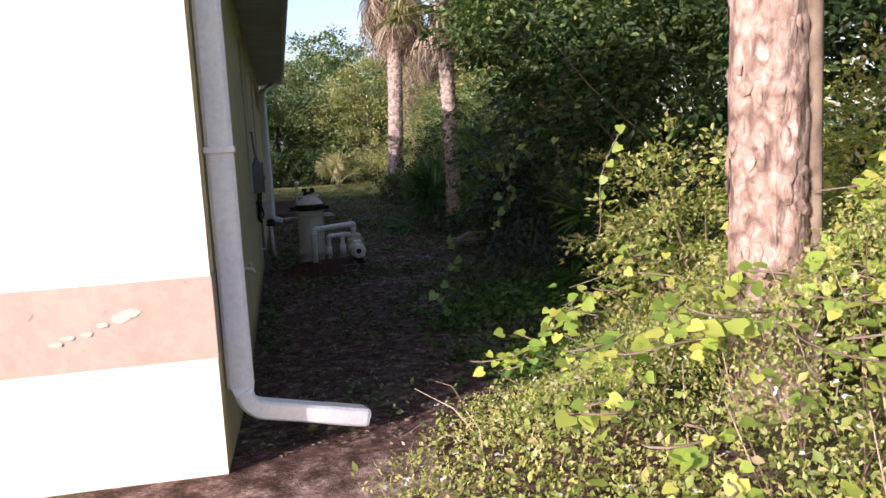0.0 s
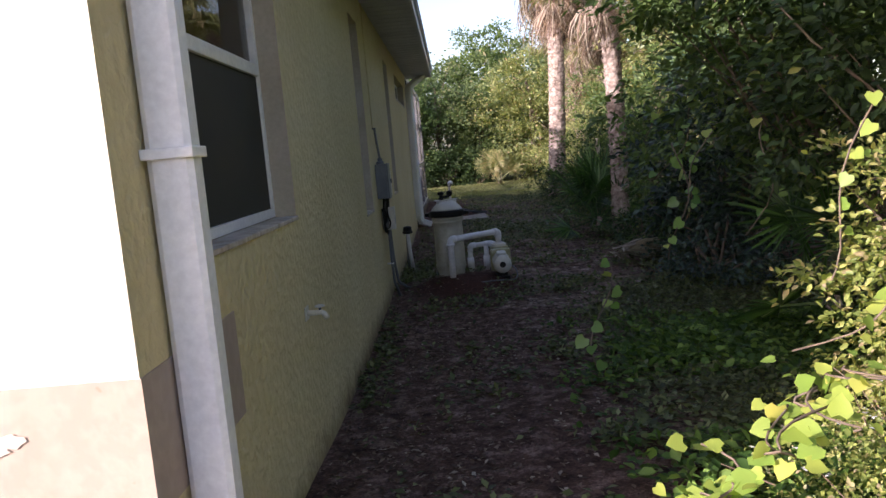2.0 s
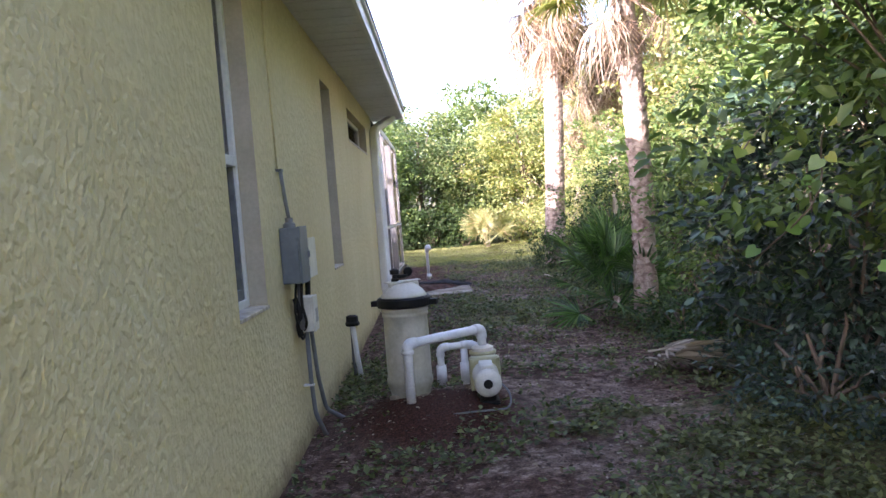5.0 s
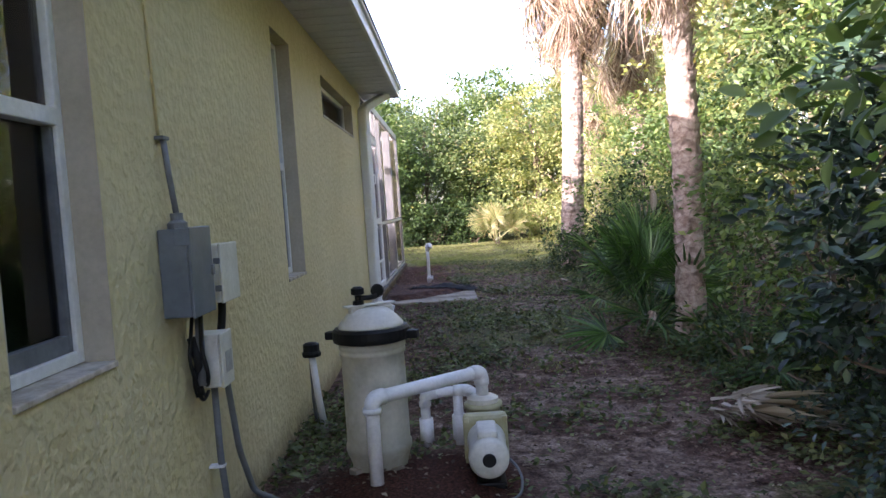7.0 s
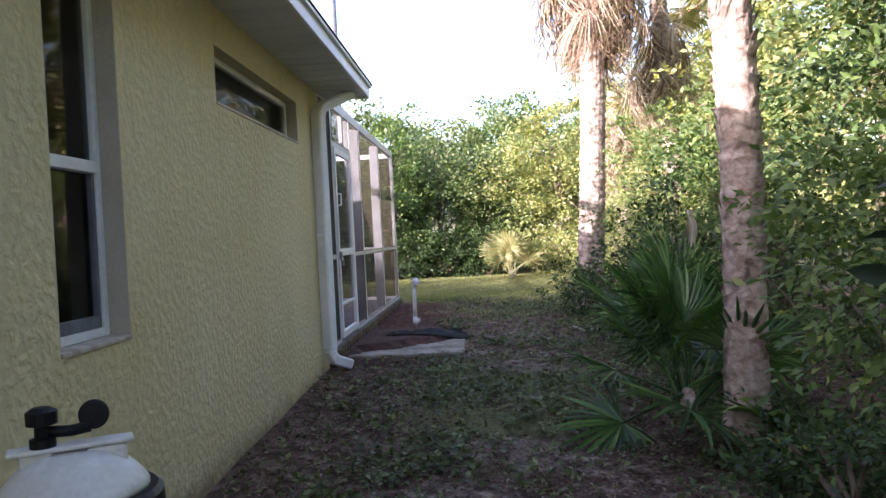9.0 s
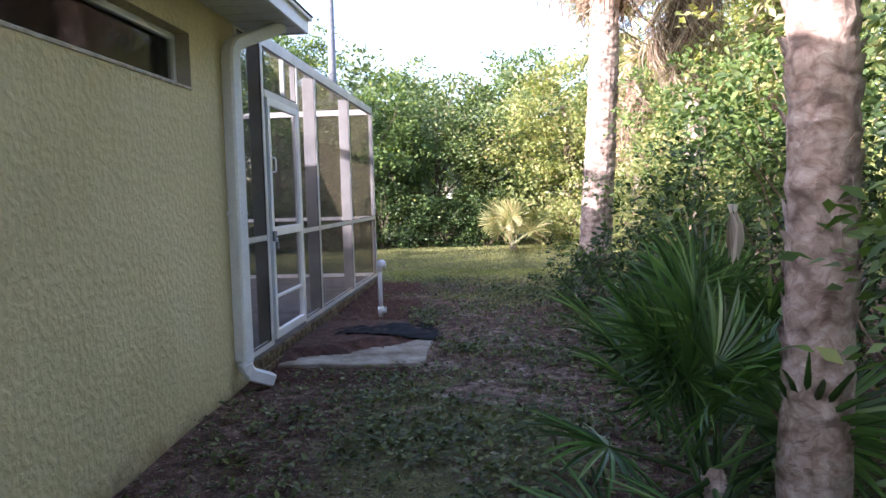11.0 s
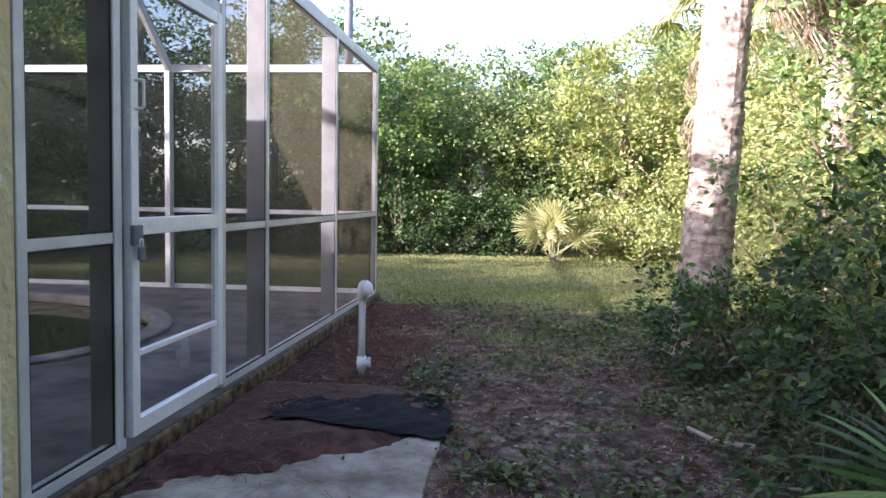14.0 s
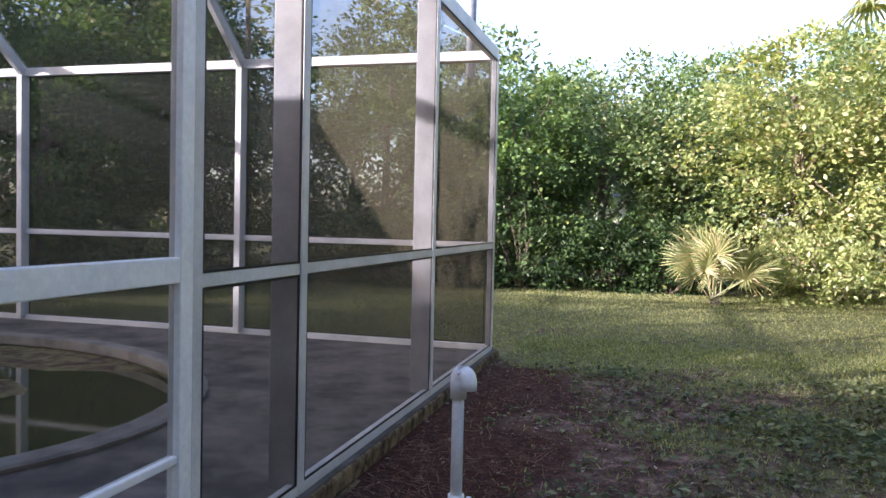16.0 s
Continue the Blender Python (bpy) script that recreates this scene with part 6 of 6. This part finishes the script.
def weeds_sun():
    """The bank of weeds in the sun, rising away from the path."""
    rng = np.random.default_rng(101)
    n = 38000
    x, y = rng.uniform(0.3, 4.2, n), rng.uniform(-1.6, 4.2, n)
    edge = np.interp(y, [-1.6, 0.5, 1.8, 2.4, 3.2, 4.2], [0.9, 0.5, 0.5, 0.95, 1.55, 2.1])
    d = x - edge + 0.15 * (lumps(x, y, 5) - 0.5)
    k = (d > 0) & (rng.random(n) < 0.25 + 1.4 * d)
    x, y, d = x[k], y[k], d[k]
    top = np.clip(0.02 + d * 0.22 + np.clip(d - 0.5, 0, 2) * 0.28, 0.02, 0.85) * (0.7 + 0.6 * lumps(x, y, 4))
    z = _gz(x, y) + top * (1 - 0.45 * rng.random(len(x)) ** 2)
    p = np.stack([x, y, z], 1)
    p = np.repeat(p, 4, 0) + rng.normal(size=(len(p) * 4, 3)) * 0.025
    al = unit(rng.normal(size=p.shape) + [0, 0, 0.25])
    up = unit(rng.normal(size=p.shape) * 0.5 + [-0.3, -0.3, 1])
    ln = rng.uniform(0.012, 0.024, len(p)) * np.where(rng.random(len(p)) < 0.08, 2.0, 1.0)
    v, f = leaf_arrays(p, al, up, ln, ln * 0.55, "small")
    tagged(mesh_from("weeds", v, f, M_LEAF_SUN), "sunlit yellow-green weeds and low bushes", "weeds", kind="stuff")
    pick = rng.choice(len(x), 900, replace=False)
    q = p[::4][pick] + [0, 0, 0.03]
    ln = rng.uniform(0.012, 0.02, len(q))
    v, f = leaf_arrays(np.repeat(q, 3, 0), unit(rng.normal(size=(len(q) * 3, 3)) * [1, 1, 0.2]), np.tile([0, 0, 1.0], (len(q) * 3, 1)), np.repeat(ln, 3), np.repeat(ln, 3) * 0.7, "small")
    tagged(mesh_from("flowers", v, f, M_FLOWER), "tiny white wildflowers in the weeds", "wildflowers", kind="stuff")
    bm = bmesh.new()
    r2 = random.Random(4)
    for k in range(420):
        i = r2.randrange(len(x))
        a = Vector((x[i], y[i], float(_gz(x[i], y[i]))))
        b = Vector((x[i] + r2.uniform(-0.25, 0.25), y[i] + r2.uniform(-0.25, 0.25), z[i] + r2.uniform(0, 0.12)))
        add_tube(bm, [a, a.lerp(b, 0.5) + Vector((r2.uniform(-0.04, 0.04), 0, 0.03)), b], [0.004, 0.003, 0.0015], 4)
    tagged(link_bm("dry_stems", bm, M_DEADLEAF), "thin dry stems among the weeds", "dry stems", kind="stuff")


weeds_sun()


def heart_vines():
    """Grapevine shoots with heart-shaped leaves, each a thing of its own."""
    rng = random.Random(12)
    runs = [((2.35, 3.55, 1.35), (2.12, 3.62, 0.55), 9, "sunlit vine shoot hanging at the shrub's edge"),
            ((2.45, 3.2, 0.70), (1.88, 3.3, 0.42), 7, "sunlit vine shoot reaching out from the shrub"),
            ((2.0, 4.95, 1.20), (1.92, 4.85, 0.55), 10, "vine shoot hanging in the shade"),
            ((2.35, 5.5, 1.25), (2.08, 5.35, 0.70), 9, "vine shoot hanging under the shrub"),
            ((1.46, 4.55, 0.62), (1.34, 4.38, 0.08), 9, "green vine standing up from the weeds"),
            ((2.55, 5.0, 1.3), (2.35, 4.85, 0.65), 8, "vine shoot hanging under the shrub"),
            ((2.9, 4.2, 1.2), (2.6, 4.3, 0.5), 9, "vine shoot hanging beside the weeds"),
            ((2.6, 6.4, 1.5), (2.3, 6.6, 0.9), 9, "vine shoot hanging from the shrub"),
            ((2.9, 7.2, 1.9), (2.35, 7.3, 1.2), 10, "glossy vine shoot reaching out of the shrub")]
    for i in range(84):
        x, y = rng.uniform(1.25, 3.2), rng.uniform(0.1, 2.9)
        e = 0.75 if y < 1.8 else 1.2
        h = 0.15 + max(0, x - e) * 0.42
        runs.append(((x, y, h + 0.12), (x + rng.uniform(-0.3, 0.3), y + rng.uniform(-0.3, 0.3), h + 0.06), 8, "yellow-green vine trailing over the weeds"))
    for a, b, n, lab in runs:
        a, b = Vector(a), Vector(b)
        ob = empty("vine", b)
        pts = [a.lerp(b, s) - b + Vector((0.05 * math.sin(s * 6 + a.x * 9), 0.05 * math.cos(s * 5), 0)) for s in np.linspace(0, 1, 9)]
        tube_part("stem", pts, 0.004, M_TWIG, ob, sides=5)
        P = []
        for k in range(n):
            s = (k + rng.random() * 0.5) / n * 8
            q = pts[min(int(s), 8)]
            sp = 0.05 if a.z - b.z > 0.3 else 0.10
            P.append([q.x + rng.uniform(-sp, sp), q.y + rng.uniform(-sp, sp), q.z + rng.uniform(-0.03, 0.02)])
        P = np.array(P)
        r = np.random.default_rng(int(abs(a.x * 100 + a.y * 31)))
        al = unit(r.normal(size=P.shape) * [0.8, 0.5, 0.25] + [-0.2, -0.1, -0.7 if a.z - b.z > 0.3 else -0.1])
        up = unit(r.normal(size=P.shape) * 0.35 + ([-0.5, -1.0, 0.4] if a.z - b.z > 0.3 else [-0.3, -0.4, 1.0]))
        ln = r.uniform(0.035, 0.082, n)
        for q in range(n):
            v, f = leaf_arrays(P[q:q + 1], al[q:q + 1], up[q:q + 1], ln[q:q + 1], ln[q:q + 1] * 0.95, "heart")
            # vines on the sunny side take the copy with sun in its colour
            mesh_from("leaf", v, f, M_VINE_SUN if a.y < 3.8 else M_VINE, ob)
        tagged(ob, lab, "vine")


heart_vines()


def low_cover():
    rng = np.random.default_rng(55)

    def want(x, y):
        g, s, t = cover(x, y)
        w = 0.07 + 0.8 * np.clip((lumps(x, y, 3.1) - 0.48) * 4, 0, 1) * lumps(x + 3, y, 11) * (x > 0.35) + 0.7 * g * (y < 16) * np.clip((lumps(x, y, 3.7) - 0.35) * 3, 0, 1)
        w = w * (1 - 0.85 * s) * (1 - np.clip(1.3 * t, 0, 1))
        w = np.maximum(w, 0.75 * np.clip((x - 1.25) * 1.2, 0, 1) * np.clip(7.4 - y, 0, 1) * (y > 2.7) * (0.4 + 0.8 * lumps(x, y, 2.7)))
        w = w * (1 - 0.75 * (y < 7.0) * (x < 1.25)) * (1 - 0.25 * (y > 8.0))
        w = np.maximum(w, 0.6 * np.exp(-((x - 0.1) / 0.1) ** 2) * lumps(x, y, 2.0) * (y < 7.2) * (y > 4.5))
        w = np.maximum(w, 0.8 * np.exp(-((x - 0.15) / 0.2) ** 2 - ((y - 9.3) / 0.7) ** 2))
        w = np.maximum(w, 0.6 * np.clip((x - 2.45) * 2, 0, 1) * (y > 7))
        w = w * (1 - (x > 0.08) * (x < 1.32) * (y > 14.5) * (y < 15.9))
        return w

    p = ground_points(rng, 60000, 0.02, 3.6, 2.3, 20, want)
    c = np.repeat(p, 4, 0) + rng.normal(size=(len(p) * 4, 3)) * [0.02, 0.02, 0.006] + [0, 0, 0.02]
    c[:, 2] += rng.random(len(c)) * 0.035
    al = unit(rng.normal(size=c.shape) * [1, 1, 0.3] + [0, 0, 0.2])
    up = unit(rng.normal(size=c.shape) * 0.35 + [0, 0, 1])
    ln = rng.uniform(0.022, 0.06, len(c))
    c[:, 0] = np.maximum(c[:, 0], 0.012)
    v, f = leaf_arrays(c, al, up, ln, ln * 0.6, "small")
    v[:, 0] = np.maximum(v[:, 0], 0.006)
    tagged(mesh_from("ground_weeds", v, f, M_WEED), "scattered small green weeds on the soil", "weeds", kind="stuff")
    # taller fresh weeds in the corner of the yard
    p = ground_points(rng, 9000, 1.05, 3.3, 2.6, 6.2, lambda x, y: np.clip((x - 1.2) * 1.2, 0, 1) * np.clip((lumps(x, y, 2.3) - 0.3) * 3, 0, 1))
    c = np.repeat(p, 4, 0) + rng.normal(size=(len(p) * 4, 3)) * [0.035, 0.035, 0]
    c[:, 2] += 0.01 + rng.random(len(c)) * 0.13 * lumps(c[:, 0], c[:, 1], 2.3)
    ln = rng.uniform(0.03, 0.07, len(c))
    v, f = leaf_arrays(c, unit(rng.normal(size=c.shape) * [1, 1, 0.3] + [0, 0, 0.2]), unit(rng.normal(size=c.shape) * 0.35 + [0, 0, 1]), ln, ln * 0.65, "leaf")
    tagged(mesh_from("green_weeds", v, f, M_FRESH), "fresh bright green weeds covering the shaded ground", "weeds", kind="stuff")
    # grass
    def gw(x, y):
        g, s, t = cover(x, y)
        return np.clip(g * 1.1 - s - t, 0, 1) * (y > 13.5) + 0.15 * (y > 10) * (1 - s) * (1 - t)
    p = np.vstack([ground_points(rng, 90000, 0.1, 4.6, 10.0, 21.5, gw), ground_points(rng, 60000, -6, 5.5, 20.6, 27.0, lambda x, y: np.ones_like(x) * 0.9)])
    n = len(p)
    a = rng.uniform(0, 2 * np.pi, n)
    far = np.clip((p[:, 1] - 14) / 10, 0, 1)
    h = rng.uniform(0.010, 0.032, n)
    w = 0.004 + 0.004 * far
    side = np.stack([np.cos(a), np.sin(a), 0 * a], 1)
    lean = rng.normal(size=(n, 2)) * 0.6
    tip = p + np.stack([lean[:, 0] * h, lean[:, 1] * h, h], 1)
    V = np.stack([p - side * w[:, None], p + side * w[:, None], tip], 1).reshape(-1, 3)
    tagged(mesh_from("grass", V, np.arange(n * 3).reshape(-1, 3), M_GRASS), "short patchy lawn grass", "grass", kind="stuff")
    # fallen leaves and chips
    p = ground_points(rng, 60000, 0.02, 3.4, 2.2, 20, lambda x, y: (1 - 0.85 * np.clip(1.3 * cover(x, y)[2], 0, 1)) * (0.3 + 0.3 * (x < 0.9) + 0.6 * np.clip((lumps(x + 5, y, 2.7) - 0.4) * 3, 0, 1) + 0.45 * cover(x, y)[1]))
    al = unit(rng.normal(size=p.shape) * [1, 1, 0.15])
    up = unit(rng.normal(size=p.shape) * 0.3 + [0, 0, 1])
    ln = rng.uniform(0.012, 0.045, len(p))
    v, f = leaf_arrays(p + [0, 0, 0.006], al, up, ln, ln * 0.5, "small")
    v[:, 0] = np.maximum(v[:, 0], 0.006)
    tagged(mesh_from("leaf_litter", v, f, M_LITTER), "brown fallen leaves and bark chips", "leaf litter", kind="stuff")
    # pine needles near the enclosure
    n = 26000
    x, y = rng.uniform(0.09, 2.0, n), rng.uniform(13.9, 20.2, n)
    g, s, t = cover(x, y)
    k = rng.random(n) < t
    x, y = x[k], y[k]
    zz = _gz(x, y) + rng.uniform(0.004, 0.02, len(x))
    on = (x > 0.12) & (x < 1.25) & (y > 14.55) & (y < 16.15)
    sz = straw_z(x, y)
    zz = np.where(on, np.maximum(sz, 0.036) + 0.008, zz)
    cloth = (x > 0.40) & (x < 1.2) & (y > 15.36) & (y < 15.62 + 0.45 * (x - 0.36))
    keep = ~(on & (sz < 0.030) & (rng.random(len(x)) > 0.08)) & ~(cloth & (rng.random(len(x)) > 0.06))
    x, y, zz = x[keep], y[keep], zz[keep]
    a = rng.uniform(0, np.pi, len(x))
    L = rng.uniform(0.04, 0.11, len(x))
    p = np.stack([x, y, zz], 1)
    dv = np.stack([np.cos(a), np.sin(a), rng.normal(size=len(x)) * 0.1], 1) * L[:, None]
    sd = np.stack([-np.sin(a), np.cos(a), 0 * a], 1) * 0.0016
    V = np.stack([p - dv / 2 - sd, p - dv / 2 + sd, p + dv / 2 + sd, p + dv / 2 - sd], 1).reshape(-1, 3)
    tagged(mesh_from("pine_needles", V, np.arange(len(x) * 4).reshape(-1, 4), M_NEEDLE), "reddish fallen pine needles", "pine needles", kind="stuff")


low_cover()


def dry_twigs():
    """Bare grey twigs standing among the low weeds."""
    rr = random.Random(61)
    bm = bmesh.new()
    for k in range(80):
        x, y = rr.uniform(2.85, 3.7), rr.uniform(14.3, 17.0)
        a = Vector((x, y, ground_z(x, y) - 0.02))
        b = a + Vector((rr.uniform(-0.3, 0.12), rr.uniform(-0.25, 0.25), rr.uniform(0.15, 0.55)))
        c = a.lerp(b, 0.55) + Vector((rr.uniform(-0.05, 0.05), rr.uniform(-0.05, 0.05), 0.03))
        add_tube(bm, [a, c, b], [0.004, 0.003, 0.0015], 4)
        for j in range(2):
            p = c.lerp(b, rr.random())
            add_tube(bm, [p, p + Vector((rr.uniform(-0.14, 0.14), rr.uniform(-0.14, 0.14), rr.uniform(0.02, 0.14)))], [0.0022, 0.001], 3)
    tagged(link_bm("dry_twigs", bm, M_TWIG), "bare grey twigs among the low weeds", "dry twigs", kind="stuff")


dry_twigs()


def dead_fronds_on_ground():
    ob = empty("fallen_frond", (2.42, 8.75, ground_z(2.42, 8.75) + 0.03))
    r = random.Random(8)
    ms = [fan_frond("dry_leaf", 310 + k, 7, 0.34, 0.9 + 0.2 * k, 0.10, 0.25, 0.032, 0.5, 0.06) for k in range(4)]
    specs = [((0.12 + r.uniform(-0.16, 0.16), 0.25 + r.uniform(-0.22, 0.22), 0.02 + 0.012 * k), 215 + r.uniform(-45, 45), r.uniform(-5, 12), r.uniform(-35, 35), r.uniform(0.75, 1.15)) for k in range(14)]
    fronds(ob, ms, specs, M_GREYFROND, "dry_leaf")
    tagged(ob, "grey dry palm frond lying at the yard's edge", "fallen frond")
    ob = empty("dry_frond", (2.74, 11.42, 0.98))
    ms = [fan_frond("dry_leaf", 41, 5, 0.20, 0.30, 0.03, 0.4, 0.030, 0.6)]
    fronds(ob, ms, [((0, 0, 0.30), 200, -82, 10, 1.0), ((0.02, 0.01, 0.30), 230, -86, 60, 0.95)], M_GREYFROND, "dry_leaf")
    tagged(ob, "pale dry frond folded over the palmetto", "dry frond")
    ob = empty("fallen_stalk", (2.62, 15.5, ground_z(2.62, 15.5) + 0.03))
    tube_part("stalk", [(-0.12, 0.14, 0.03), (0, 0, 0.0), (0.14, -0.1, 0.02)], [0.009, 0.016, 0.014], M_DEADLEAF, ob, sides=8)
    tagged(ob, "bleached palm stalk lying by the weeds", "fallen stalk")


dead_fronds_on_ground()
